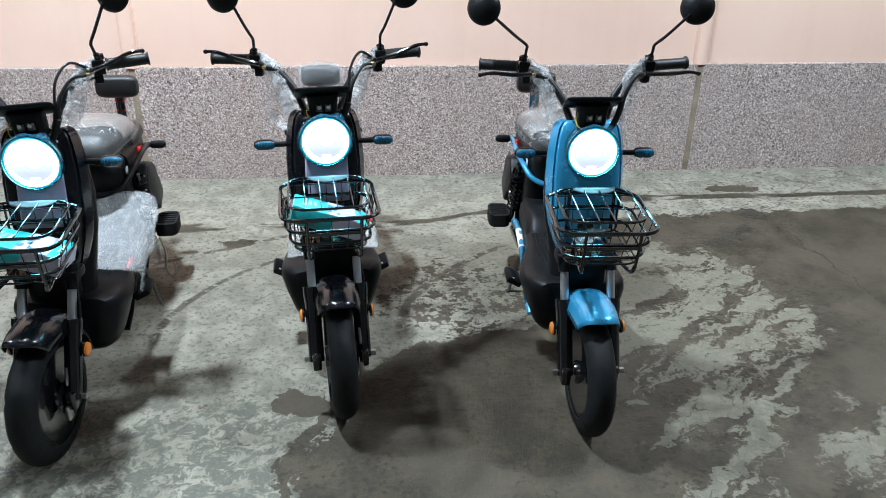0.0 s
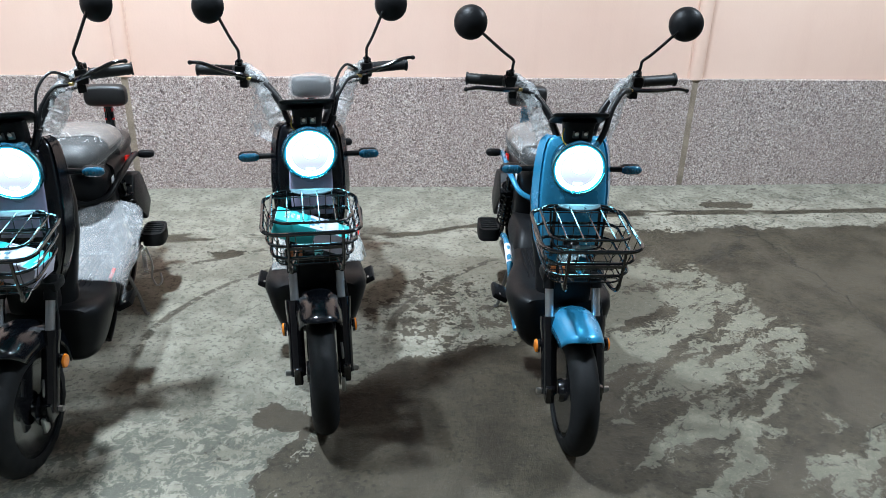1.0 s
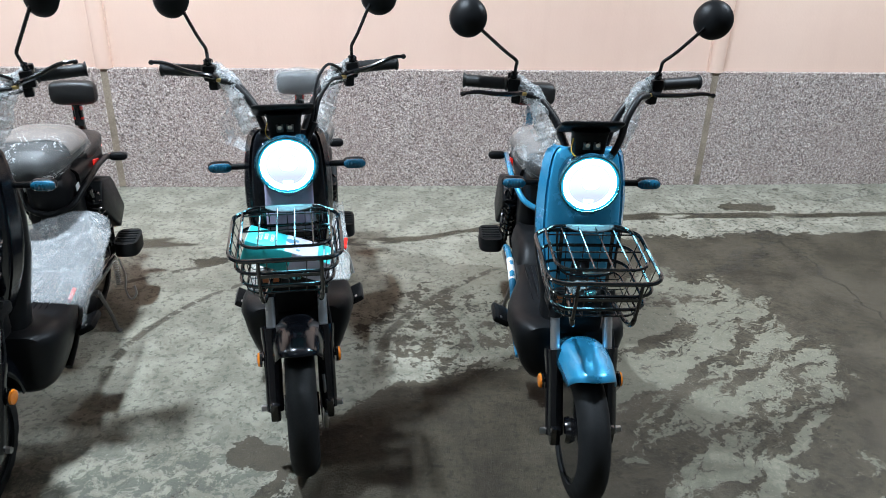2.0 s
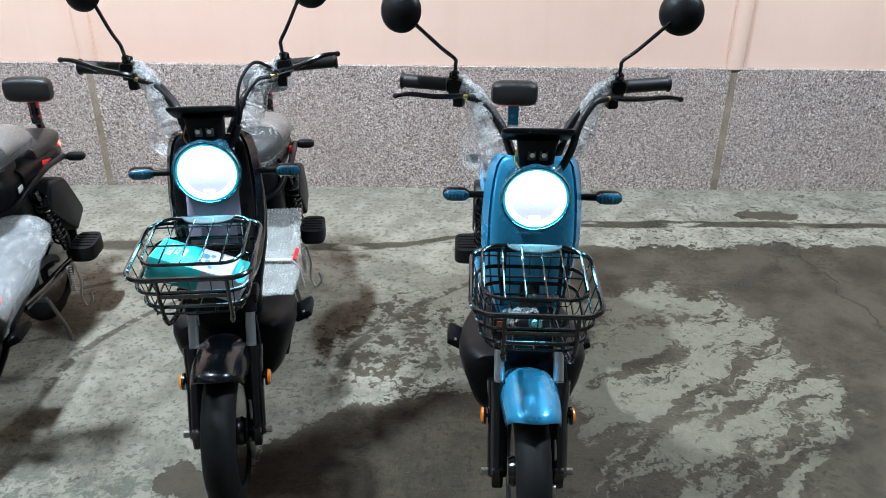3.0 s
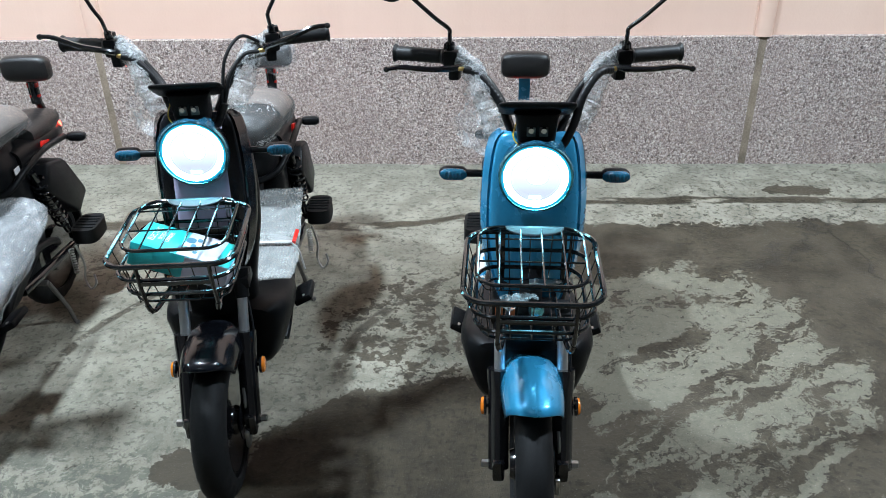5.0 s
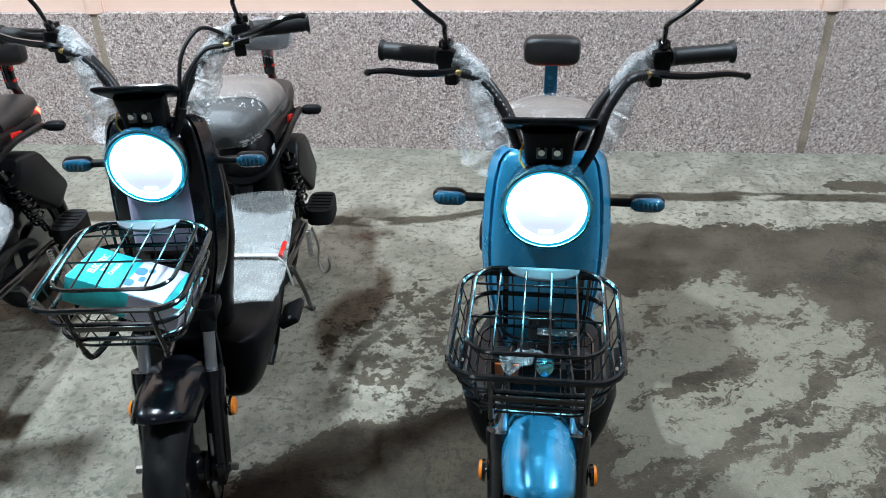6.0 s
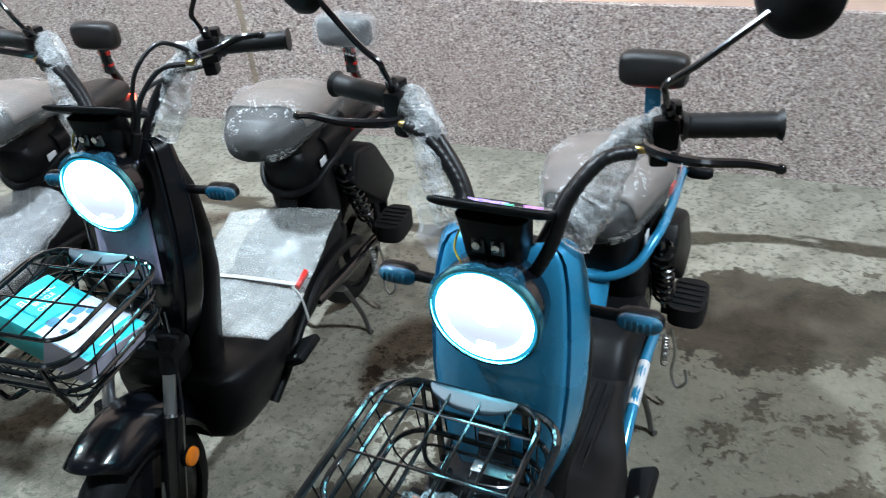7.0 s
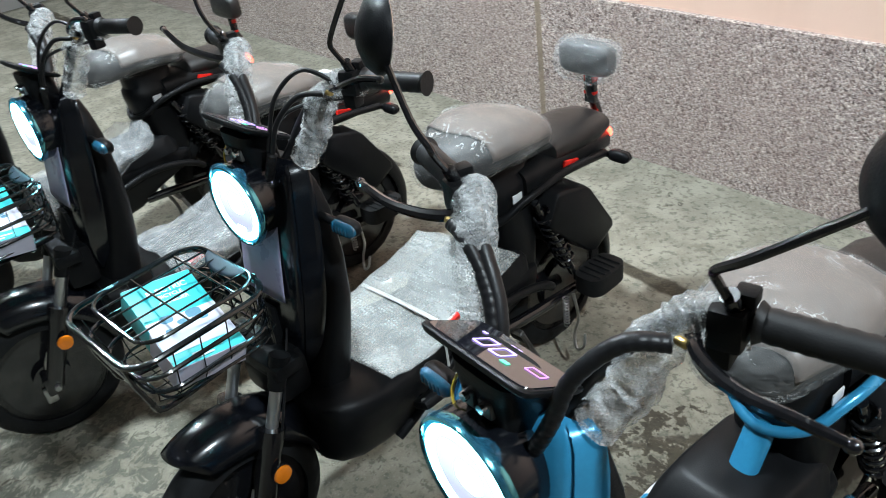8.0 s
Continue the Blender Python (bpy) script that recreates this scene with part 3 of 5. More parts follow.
def front_panel_form():
    """The upright front shell: a shallow open box, its front face creased off from flat cheeks that flare back."""
    f = Form()
    rows = [(0.46, 0.050, -0.205, 0.06), (0.50, 0.068, -0.214, 0.075), (0.56, 0.092, -0.218, 0.085), (0.62, 0.112, -0.217, 0.092), (0.68, 0.123, -0.211, 0.096), (0.74, 0.128, -0.204, 0.096),
            (0.80, 0.128, -0.194, 0.094), (0.86, 0.124, -0.182, 0.090), (0.905, 0.118, -0.171, 0.084), (0.935, 0.110, -0.161, 0.076), (0.950, 0.100, -0.154, 0.066), (0.957, 0.088, -0.148, 0.056)]
    rings = []
    for z, w, yf, d in rows:
        d *= 0.66
        yb = yf + d
        half = [(0.0, yf), (0.22, yf + 0.001), (0.44, yf + 0.003), (0.64, yf + 0.006), (0.76, yf + 0.010), (0.795, yf + 0.013), (0.815, yf + 0.020), (0.86, yf + 0.30 * d), (0.91, yf + 0.55 * d), (0.955, yf + 0.80 * d),
                (0.985, yb - 0.004), (0.98, yb), (0.955, yb + 0.001), (0.90, yb - 0.012), (0.5, yb - 0.022)]
        ring = [(x * w, y, z) for x, y in half] + [(0.0, yb - 0.022, z)] + [(-x * w, y, z) for x, y in reversed(half[1:])]
        rings.append(ring)
    return f.rings(rings)


def headlight(bike):
    c = (0, -0.166, 0.882)
    body = part("headlight", Form().lathe([(0.035, 0.045), (0.025, 0.068), (0.0, 0.082), (-0.03, 0.0865), (-0.052, 0.0865)], c, "y", 48), M_NAVY, bike, "round dark lamp housing")
    part("rim", Form().lathe([(-0.046, 0.0870), (-0.052, 0.0895), (-0.060, 0.0875), (-0.061, 0.083), (-0.054, 0.080)], c, "y", 48, close=True), M_BEZEL, body, "bright chrome bezel, teal headlight reflection put into its colour")
    part("halo", Form().lathe([(-0.055, 0.0828), (-0.058, 0.0825), (-0.058, 0.0770), (-0.056, 0.0765)], c, "y", 48, close=True), G_RING, body, "glowing cyan edge")
    part("ring_light", Form().lathe([(-0.056, 0.0768), (-0.0590, 0.0762), (-0.0595, 0.062), (-0.055, 0.0612)], c, "y", 48, close=True), G_CORE, body, "white lit outer ring")
    part("reflector_dish", Form().lathe([(-0.050, 0.001), (-0.052, 0.05), (-0.0555, 0.062)], c, "y", 40), G_DISH, body, "bright bluish reflector dish")
    f = Form()
    f.rings([upright(0.004, c[2] + 0.006, 0.026 * k, 0.024 * k, c[1] - y, 28, 2.4) for k, y in ((1, 0.0535), (0.9, 0.058), (0.4, 0.0595))])
    part("lens", f, G_CORE, body, "white lit lens")
    part("badge_light", Form().box((0, c[1] - 0.056, c[2] - 0.051), (0.028, 0.004, 0.008), 0.001), G_CORE, body)
    f = Form()
    for i in range(64):
        a = 2 * math.pi * i / 64
        k = 0.005 * noise.noise(Vector((math.cos(a) * 2.2, math.sin(a) * 2.2, 4))) + 0.010 * max(0.0, math.cos(6 * (a - 1.05))) * (0.8 < a < 1.3) + 0.010 * max(0.0, math.cos(5 * (a - 4.7))) * (4.4 < a < 5.0)
        f.v.extend([(0.086 * math.cos(a), c[1] - 0.061, c[2] + 0.086 * math.sin(a)), ((0.093 + k) * math.cos(a), c[1] - 0.055 + k, c[2] + (0.093 + k) * math.sin(a))])
    f.f = [(2 * i, 2 * i + 1, (2 * i + 3) % 128, (2 * i + 2) % 128) for i in range(64)]
    part("film", f, M_BLUE_FILM, body, "ragged bluish protective film")
    snug = Matrix.Translation(c) @ Matrix.Diagonal((0.95, 1.0, 0.95, 1.0)) @ Matrix.Translation((-c[0], -c[1], -c[2]))
    for piece in [body, *body.children]:
        piece.data.transform(snug)
    return body


def turn_signal(bike, side, y, z, x0, x1, lens, front=True):
    f = Form().tube([(side * x0, y, z), (side * (x1 - 0.028), y, z)], lambda u: 0.0085 + 0.003 * max(0, u - 0.7), 10)

    def pod(y0, deep, tall, a, b, n=9):
        g = []
        for i in range(n):
            u = -math.cos(math.pi * i / (n - 1))
            k = max(0.35, (1 - abs(u) ** 5) ** 0.5)
            x = side * (a + b * u)
            g.append([(x, y0 + p, z + q) for p, q, _ in oval(0, 0, deep * k, tall * k, 0, 16, 2.6)])
        return g

    f.rings(pod(y + 0.003, 0.014, 0.0165, x1, 0.034))
    s = part("turn_signal", f, M_PLASTIC, bike, "stalked front indicator" if front else "stalked rear indicator")
    g = Form().rings(pod(y - 0.008 if front else y + 0.013, 0.011, 0.0145, x1 + side * 0.001, 0.032))
    ln = part("lens", g, lens, s)
    if front:
        for i in range(5):
            h = Form().rings(pod(y - 0.0105, 0.0105, 0.011, x1 - 0.018 + 0.009 * i, 0.0026, 5))
            part("facet", h, lens, ln)
    return s


def handlebars(bike, steer, lever_up=0.0, mirror=(0.335, 1.282)):
    """Swept-back bars with grips, levers, switches, cables and mirrors, all turned with the fork."""
    bar = [(0.0, -0.15, 0.915), (0.038, -0.138, 0.925), (0.058, -0.112, 0.960), (0.080, -0.088, 1.012), (0.120, -0.070, 1.064), (0.160, -0.048, 1.092), (0.20, -0.028, 1.10), (0.325, 0.006, 1.101)]
    f = Form().tube([(-x, y, z) for x, y, z in bar[:0:-1]] + bar, 0.0115, 12, bends=5)
    hb = part("handlebar", f.moved(steer), M_CABLE, bike, "black high-rise handlebar")
    for s in (1, -1):
        sweep = Matrix.Translation((s * 0.20, -0.026, 0)) @ pose(0, 0, 0, 0, 0, s * 15.0) @ Matrix.Translation((-s * 0.20, -0.003, 0))
        f = Form()
        prof = []
        for i in range(17):
            u = i / 16
            prof.append((s * (0.214 + 0.124 * u), 0.0175 - 0.0012 * (i % 2) + (0.004 if i in (0, 16) else 0)))
        f.lathe([(prof[0][0], 0.011)] + prof + [(prof[-1][0], 0.012)], (0, 0.003, 1.1005), "x", 20)
        part("grip", f.moved(sweep).moved(steer), M_GRIP, hb, "ribbed black rubber grip")
        f = Form().box((s * 0.192, -0.004, 1.099), (0.036, 0.044, 0.046), 0.008)
        f.box((s * 0.186, -0.006, 1.068), (0.026, 0.03, 0.034), 0.006)
        f.box((s * 0.202, 0.004, 1.126), (0.022, 0.022, 0.016), 0.004)
        part("switch_block", f.moved(sweep).moved(steer), M_PLASTIC, hb)
        f = Form().tube([(s * 0.170, -0.058, 1.088), (s * 0.198, -0.086, 1.090 + lever_up * 0.3), (s * 0.25, -0.106, 1.095 + lever_up * 0.6), (s * 0.305, -0.106, 1.100 + lever_up), (s * 0.340, -0.096, 1.093 + lever_up * 1.2)],
                        lambda u: 0.0085 - 0.0035 * u, 8, bends=4)
        f.lathe([(-0.007, 0.003), (-0.004, 0.0062), (0.0, 0.0072), (0.004, 0.0062), (0.007, 0.003)], (s * 0.342, -0.095, 1.092 + lever_up * 1.2), "x", 10)
        part("brake_lever", f.moved(steer), M_BLACK, hb)
        f = Form().lathe([(0.0, 0.003), (0.003, 0.0052), (0.013, 0.0052), (0.017, 0.0035)], (s * 0.172 - 0.008, -0.076, 1.087), "x", 10)
        part("cable_adjuster", f.moved(steer), M_BRASS, hb, "small brass adjuster")
        # cables that bow from the levers to the neck
        bare = mirror[0] < 0.3 and s > 0
        if s > 0:
            way = [(0.166, -0.084, 1.087), (0.134, -0.116, 1.088), (0.100, -0.148, 1.045), (0.082, -0.164, 0.985), (0.058, -0.168, 0.935), (0.03, -0.165, 0.90)]
        else:
            way = [(-0.166, -0.078, 1.087), (-0.138, -0.082, 1.078), (-0.106, -0.087, 1.044), (-0.081, -0.098, 1.010), (-0.060, -0.120, 0.962), (-0.044, -0.140, 0.928), (-0.03, -0.150, 0.90)]
        f = Form().tube(way, lambda u: (0.005 if bare and u < 0.6 else 0.0096 + 0.0003 * math.sin(u * 150)), 12, bends=24)
        part("cable_loom", f.moved(steer), M_CABLE, hb, "black spiral-sleeved cable loom")
        if bare:
            f = Form().tube([(0.175, -0.058, 1.098), (0.13, -0.092, 1.128), (0.094, -0.135, 1.088), (0.080, -0.162, 1.01), (0.064, -0.166, 0.955)], 0.0042, 8, bends=8)
            part("cable", f.moved(steer), M_CABLE, hb)
            f = Form().tube([(0.182, -0.048, 1.070), (0.13, -0.092, 1.066), (0.098, -0.135, 1.050), (0.078, -0.158, 1.0), (0.060, -0.164, 0.955)], 0.0038, 8, bends=8)
            part("cable", f.moved(steer), M_CABLE, hb)
            part("cable_clip", Form().box((0.150, -0.058, 1.112), (0.026, 0.014, 0.012), 0.003).moved(steer), M_WHITE, hb, "pale cable clip")
        f = Form().tube([((x + 0.002) * s, y + 0.006, z) for x, y, z in curve([Vector(p) for p in ((0.090, -0.112, 0.950), (0.116, -0.094, 1.006), (0.134, -0.076, 1.060), (0.160, -0.048, 1.092), (0.20, -0.028, 1.10))], 22)], lambda u: 0.027 + 0.004 * noise.noise(Vector((u * 9, s, 2))) + 0.0030 * noise.noise(Vector((u * 34, s, 7))), 36)
        f.shaken(0.007, 26, 2.0 + s).shaken(0.0025, 80, 5.0)
        part("bar_wrap", f.moved(steer), M_WRAP, hb, "milky crumpled bubble wrap round the bar")
        if s < 0:
            f = Form().sheet(lambda u, v: (s * (0.112 + (0.055 + 0.02 * v) * u + 0.006 * math.sin(v * 19)), -0.085 + 0.07 * u - 0.04 * v + 0.012 * math.sin(9 * v + 5 * u), 1.080 - 0.19 * v + 0.02 * u), 12, 20)
            f.shaken(0.014, 22, 5.0 + s)
            part("bar_wrap", f.moved(steer), M_CLING, hb, "loose flap of clear wrap")
        # mirror
        stem = Form().tube([(s * 0.200, -0.036, 1.112), (s * 0.199, -0.048, 1.138)], 0.0095, 10)
        stem.tube([(s * 0.199, -0.046, 1.13), (s * 0.198, -0.066, 1.162), (s * 0.200, -0.072, 1.178), (s * (0.2 * 0.7 + 0.3 * (mirror[0] - 0.022)), -0.070, 1.178 * 0.7 + 0.3 * (mirror[1] - 0.02)), (s * (mirror[0] - 0.026), -0.048, mirror[1] - 0.020)], 0.0048, 8, bends=5)
        mi = part("mirror", stem.moved(steer), M_BLACK, bike, "round black rear-view mirror on a thin bent stem")
        tilt = Matrix.Translation((s * mirror[0], -0.034, mirror[1])) @ pose(0, 0, 0, -12, 0, -22) @ Matrix.Scale(0.97, 4)
        shell = Form().lathe([(-0.030, 0.004), (-0.027, 0.020), (-0.017, 0.042), (-0.003, 0.053), (0.006, 0.054), (0.008, 0.050)], (0, 0, 0), "y", 32).moved(tilt)
        part("shell", shell.moved(steer), M_PLASTIC, mi, "black domed shell")
        glass = Form().lathe([(0.0082, 0.0505), (0.0095, 0.049), (0.0096, 0.001)], (0, 0, 0), "y", 32).moved(tilt)
        part("glass", glass.moved(steer), M_MIRROR, mi)
    return hb


def display(bike, steer):
    tilt = Matrix.Translation((0, -0.158, 1.018)) @ pose(0, 0, 0, -30, 0, 0)
    f = Form()
    f.rings([oval(0, 0, 0.074, 0.040, -0.004, 28, 6), oval(0, 0, 0.084, 0.048, -0.0005, 28, 9), oval(0, 0, 0.086, 0.050, 0.003, 28, 10), oval(0, 0, 0.086, 0.050, 0.006, 28, 10), oval(0, 0, 0.084, 0.048, 0.008, 28, 10)])
    d = part("display", f.moved(tilt).moved(steer), M_PLASTIC, bike, "tablet-like black instrument panel")
    f = Form()
    f.rings([oval(0, 0, 0.081, 0.045, 0.0075, 28, 10), oval(0, 0, 0.080, 0.044, 0.0095, 28, 10)])
    part("screen", f.moved(tilt).moved(steer), M_SCREEN, d, "glossy black screen")
    for x in (-0.022, 0.004):
        f = Form()
        ring = lambda k, z: rounded(x - 0.0095 * k, x + 0.0095 * k, -0.002 - 0.0155 * k, -0.002 + 0.0155 * k, z, 0.004 * k)
        f.rings([ring(1.0, 0.0100), ring(1.0, 0.0106), ring(0.76, 0.0106), ring(0.76, 0.0100)], close=True)
        part("digit", f.moved(tilt).moved(steer), G_VIOLET, d, "lit violet speed digit")
    for x, y, w, h in ((-0.008, 0.026, 0.007, 0.005), (0.002, 0.026, 0.007, 0.005), (-0.045, 0.018, 0.007, 0.004)):
        part("symbol", Form().box((x, y, 0.0103), (w, h, 0.0008), 0.0002, seg=1).moved(tilt).moved(steer), G_VIOLET, d)
    f = Form()
    f.box((0.026, -0.020, 0.0103), (0.011, 0.006, 0.0008), 0)
    part("symbol", f.moved(tilt).moved(steer), G_GREEN, d, "lit green symbol")
    ring = lambda k, z: rounded(0.052 - 0.011 - k, 0.052 + 0.011 + k, 0.002 - 0.006 - k, 0.002 + 0.006 + k, z, 0.002)
    f = Form().rings([ring(0.0012, 0.0100), ring(0.0012, 0.0106), ring(0, 0.0106), ring(0, 0.0100)], close=True)
    part("symbol", f.moved(tilt).moved(steer), G_PINK, d, "lit violet battery outline")
    f = Form()
    f.rings([oval(0, y, w, d, z, 24, 4.0) for z, y, w, d in ((0.925, -0.150, 0.038, 0.034), (0.950, -0.152, 0.043, 0.036), (0.985, -0.156, 0.046, 0.036), (1.005, -0.160, 0.048, 0.034), (1.017, -0.162, 0.052, 0.030))])
    nk = part("neck_cover", f.moved(steer), M_PLASTIC, bike, "black plastic cover under the display")
    for x in (-0.013, 0.015):
        f = Form().lathe([(-0.203, 0.001), (-0.203, 0.006), (-0.190, 0.0072)], (x, 0, 0.985), "y", 12)
        part("bolt_plate", Form().box((x, -0.192, 0.980), (0.019, 0.008, 0.022), 0.002).moved(steer), M_DULL, nk, "dull steel clamp plate")
        part("bolt", f.moved(steer), M_CHROME, nk)
    f = Form().tube([(-0.045, -0.172, 0.995), (-0.052, -0.188, 0.965), (-0.03, -0.199, 0.945), (0.01, -0.197, 0.943)], 0.0018, 6, bends=5)
    part("wire", f.moved(steer), M_YELLOW, nk, "thin yellow wire")


def fork(bike, steer, fender_paint):
    f = Form().box((0, -0.262, 0.548), (0.20, 0.07, 0.035), 0.012)
    f.box((0, -0.24, 0.50), (0.135, 0.085, 0.12), 0.02)
    f.tube([(0, -0.23, 0.56), (0, -0.20, 0.64)], 0.028, 12)
    fk = part("fork", f.moved(steer), M_PLASTIC, bike, "telescopic front fork")
    for s in (1, -1):
        f = Form().tube([(s * 0.075, -0.263, 0.578), (s * 0.075, -0.279, 0.540), (s * 0.0755, -0.286, 0.524), (s * 0.076, -0.293, 0.508)], lambda u: 0.022 if u < 0.5 else 0.0185, 14)
        part("collar", f.moved(steer), M_PLASTIC, fk)
        f = Form().tube([(s * 0.075, -0.276, 0.545), (s * 0.075, -0.346, 0.385)], 0.0135, 16)
        part("stanchion", f.moved(steer), M_STANCHION, fk, "chrome inner tube")
        f = Form().tube([(s * 0.077, -0.328, 0.428), (s * 0.077, -0.332, 0.418), (s * 0.077, -0.338, 0.405), (s * 0.077, -0.35, 0.376), (s * 0.077, -0.405, 0.245), (s * 0.077, -0.425, 0.20)],
                        lambda u: 0.0285 if u < 0.45 else 0.0255, 16)
        f.box((s * 0.077, -0.425, 0.205), (0.03, 0.05, 0.06), 0.008)
        part("slider", f.moved(steer), M_BLACK, fk, "black outer leg")
        f = Form().lathe([(s * 0.09, 0.007), (s * 0.105, 0.0095), (s * 0.116, 0.0095), (s * 0.118, 0.006)], AXLE_F, "x", 6)
        part("axle_nut", f.moved(steer), M_STEEL, fk)
        f = Form().tube([(s * 0.09, -0.355, 0.335), (s * 0.108, -0.355, 0.335)], 0.005, 8)
        f.lathe([(s * 0.105, 0.011), (s * 0.107, 0.0228), (s * 0.113, 0.0228), (s * 0.114, 0.018)], (0, -0.355, 0.335), "x", 20)
        rf = part("reflector", f.moved(steer), M_BLACK, fk)
        f = Form().lathe([(s * 0.1135, 0.0215), (s * 0.119, 0.0200), (s * 0.122, 0.011), (s * 0.1205, 0.001)], (0, -0.355, 0.335), "x", 20)
        part("lens", f.moved(steer), M_AMBER, rf, "amber round lens")
    w = wheel("front_wheel", bike, AXLE_F, steer, "black cast five-spoke wheel")
    f = Form().lathe([(0.052, 0.02), (0.054, 0.052), (0.057, 0.052), (0.059, 0.02)], AXLE_F, "x", 32)
    part("brake_drum", f.moved(steer), M_BLACK, w)
    f = Form().tube([(0.066, -0.40, 0.205), (0.068, -0.425, 0.255), (0.066, -0.405, 0.30)], 0.0045, 8, bends=4)
    f.box((0.066, -0.445, 0.168), (0.012, 0.03, 0.05), 0.004)
    part("brake_arm", f.moved(steer), M_STEEL, w, "plated brake arm and spring")
    f = fender_form(AXLE_F, 0.256, 0.074, -15, 78, 0.062)
    part("front_fender", f.moved(steer), fender_paint, bike, "glossy rounded mudguard", solid=0.004)
    f = Form().tube([(0.045, -0.215, 0.60), (0.085, -0.28, 0.50), (0.098, -0.33, 0.40), (0.088, -0.39, 0.27)], 0.003, 6, bends=6)
    part("brake_cable", f.moved(steer), M_CABLE, bike)


def basket(bike):
    """Wire basket with a hinged wire lid, carried on the front shell."""
    xa, x, y0, y1 = -0.150, 0.132, -0.556, -0.268
    top = lambda y: 0.768 + 0.02 * (y + 0.262)
    bk = part("basket", Form().tube(rounded(xa, x, y0, y1, top, 0.05), 0.0062, 8, close=True), M_WIRE, bike, "black wire front basket with a hinged lid")
    part("hoop", Form().tube(rounded(xa + 0.012, x - 0.012, y0 + 0.02, y1, lambda y: top(y) - 0.046, 0.05), 0.0048, 8, close=True), M_WIRE, bk)
    part("hoop", Form().tube(rounded(xa + 0.022, x - 0.022, y0 + 0.035, y1, lambda y: top(y) - 0.092, 0.05), 0.0048, 8, close=True), M_WIRE, bk)
    zb = 0.640
    part("hoop", Form().tube(rounded(xa + 0.035, x - 0.035, y0 + 0.055, y1 + 0.005, zb, 0.04), 0.0030, 6, close=True), M_WIRE, bk)
    for i in range(5):
        u = -0.108 + 0.050 * i
        part("wire", Form().tube([(u, y0 + 0.003 + 0.02 * (abs(u) > 0.1), top(y0) - 0.004), (u * 0.9, y0 + 0.045, zb + 0.025), (u * 0.9, y0 + 0.062, zb), (u * 0.9, y1 - 0.006, zb), (u * 0.94, y1 + 0.002, zb + 0.04), (u, y1 + 0.002, top(y1))], 0.0014, 6, bends=2), M_WIRE, bk)
    for i in range(4):
        y = y0 + 0.08 + 0.054 * i
        part("wire", Form().tube([(xa + 0.002, y, top(y)), (xa + 0.03, y, zb + 0.02), (xa + 0.045, y, zb), (x - 0.045, y, zb), (x - 0.03, y, zb + 0.02), (x - 0.002, y, top(y))], 0.0014, 6), M_WIRE, bk)
    lid = lambda y: 0.782 + 0.02 * (y + 0.262)
    part("lid", Form().tube(rounded(-0.124, 0.106, -0.512, y1 - 0.004, lid, 0.045), 0.0042, 8, close=True), M_WIRE, bk, "thin wire lid")
    for u in (-0.078, -0.032, 0.014, 0.060):
        part("lid_wire", Form().tube([(u, -0.508, lid(-0.508)), (u, y1 - 0.006, lid(y1))], 0.0022, 6), M_WIRE, bk)
    for y in (-0.42, -0.325):
        part("lid_wire", Form().tube([(-0.120, y, lid(y)), (0.102, y, lid(y))], 0.0022, 6), M_WIRE, bk)
    f = Form().tube([(-0.085, y1, 0.772), (-0.080, y1 - 0.012, 0.70), (-0.06, y1 - 0.05, 0.66), (0.06, y1 - 0.05, 0.66), (0.080, y1 - 0.012, 0.70), (0.085, y1, 0.772)], 0.0034, 8, bends=6)
    part("hoop", f, M_WIRE, bk)
    for s in (1, -1):
        f = Form().tube([(s * 0.078, y0 + 0.006, top(y0)), (s * 0.078, y0 + 0.014, 0.70), (s * 0.078, y0 + 0.030, 0.645)], 0.0050, 8)
        f.tube([(s * 0.078, y0 + 0.030, 0.645), (s * 0.072, y0 + 0.05, 0.618), (s * 0.06, -0.40, 0.612), (s * 0.05, -0.28, 0.612)], 0.0062, 8, bends=4)
        part("stay", f, M_BLACK, bk)
        f = Form().box((s * 0.07, y1 + 0.006, 0.69), (0.011, 0.005, 0.17), 0.002)
        part("rear_stay", f, M_BLACK, bk)
    f = Form().box((0, y0 + 0.010, 0.712), (0.15, 0.003, 0.010), 0.0012)
    part("front_bar", f, M_BLACK, bk)

    def plate(u, v):
        t = math.pi * u
        return (0.066 * math.cos(t) * (0.96 + 0.04 * v), y1 - 0.006 - 0.030 * math.sin(t) * v, 0.786 - 0.010 * v * math.sin(t))

    part("lid_plate", Form().sheet(plate, 20, 4), M_SILVER_FILM, bk, "shiny half-round plate at the hinge", solid=0.002)
    f = Form().box((-0.062, -0.335, 0.596), (0.060, 0.012, 0.036), 0.003)
    tag = part("reflector_bracket", f, M_PLASTIC, bk)
    for dx in (-0.014, 0.014):
        part("lens", Form().box((-0.062 + dx, -0.343, 0.597), (0.017, 0.006, 0.028), 0.002), M_AMBER_DARK, tag, "dull orange lens")
    f = Form().box((0.03, -0.285, 0.647), (0.075, 0.020, 0.0025), 0.001)
    br = part("bracket", f, M_STEEL, bk, "plated mounting bracket")
    for dx in (-0.022, 0.022):
        part("bolt", Form().lathe([(0.0, 0.0065), (0.005, 0.0065), (0.006, 0.003)], (0.03 + dx, -0.285, 0.648), "z", 6), M_STEEL, bk)
    f = Form().lathe([(0.0, 0.001), (0.010, 0.014), (0.024, 0.019), (0.036, 0.017), (0.040, 0.008)], (0.01, -0.33, 0.575), "z", 20)
    part("crown_cap", f, M_CAP, bk, "shiny cap on the fork crown, cyan headlight glint in its colour")
    return bk


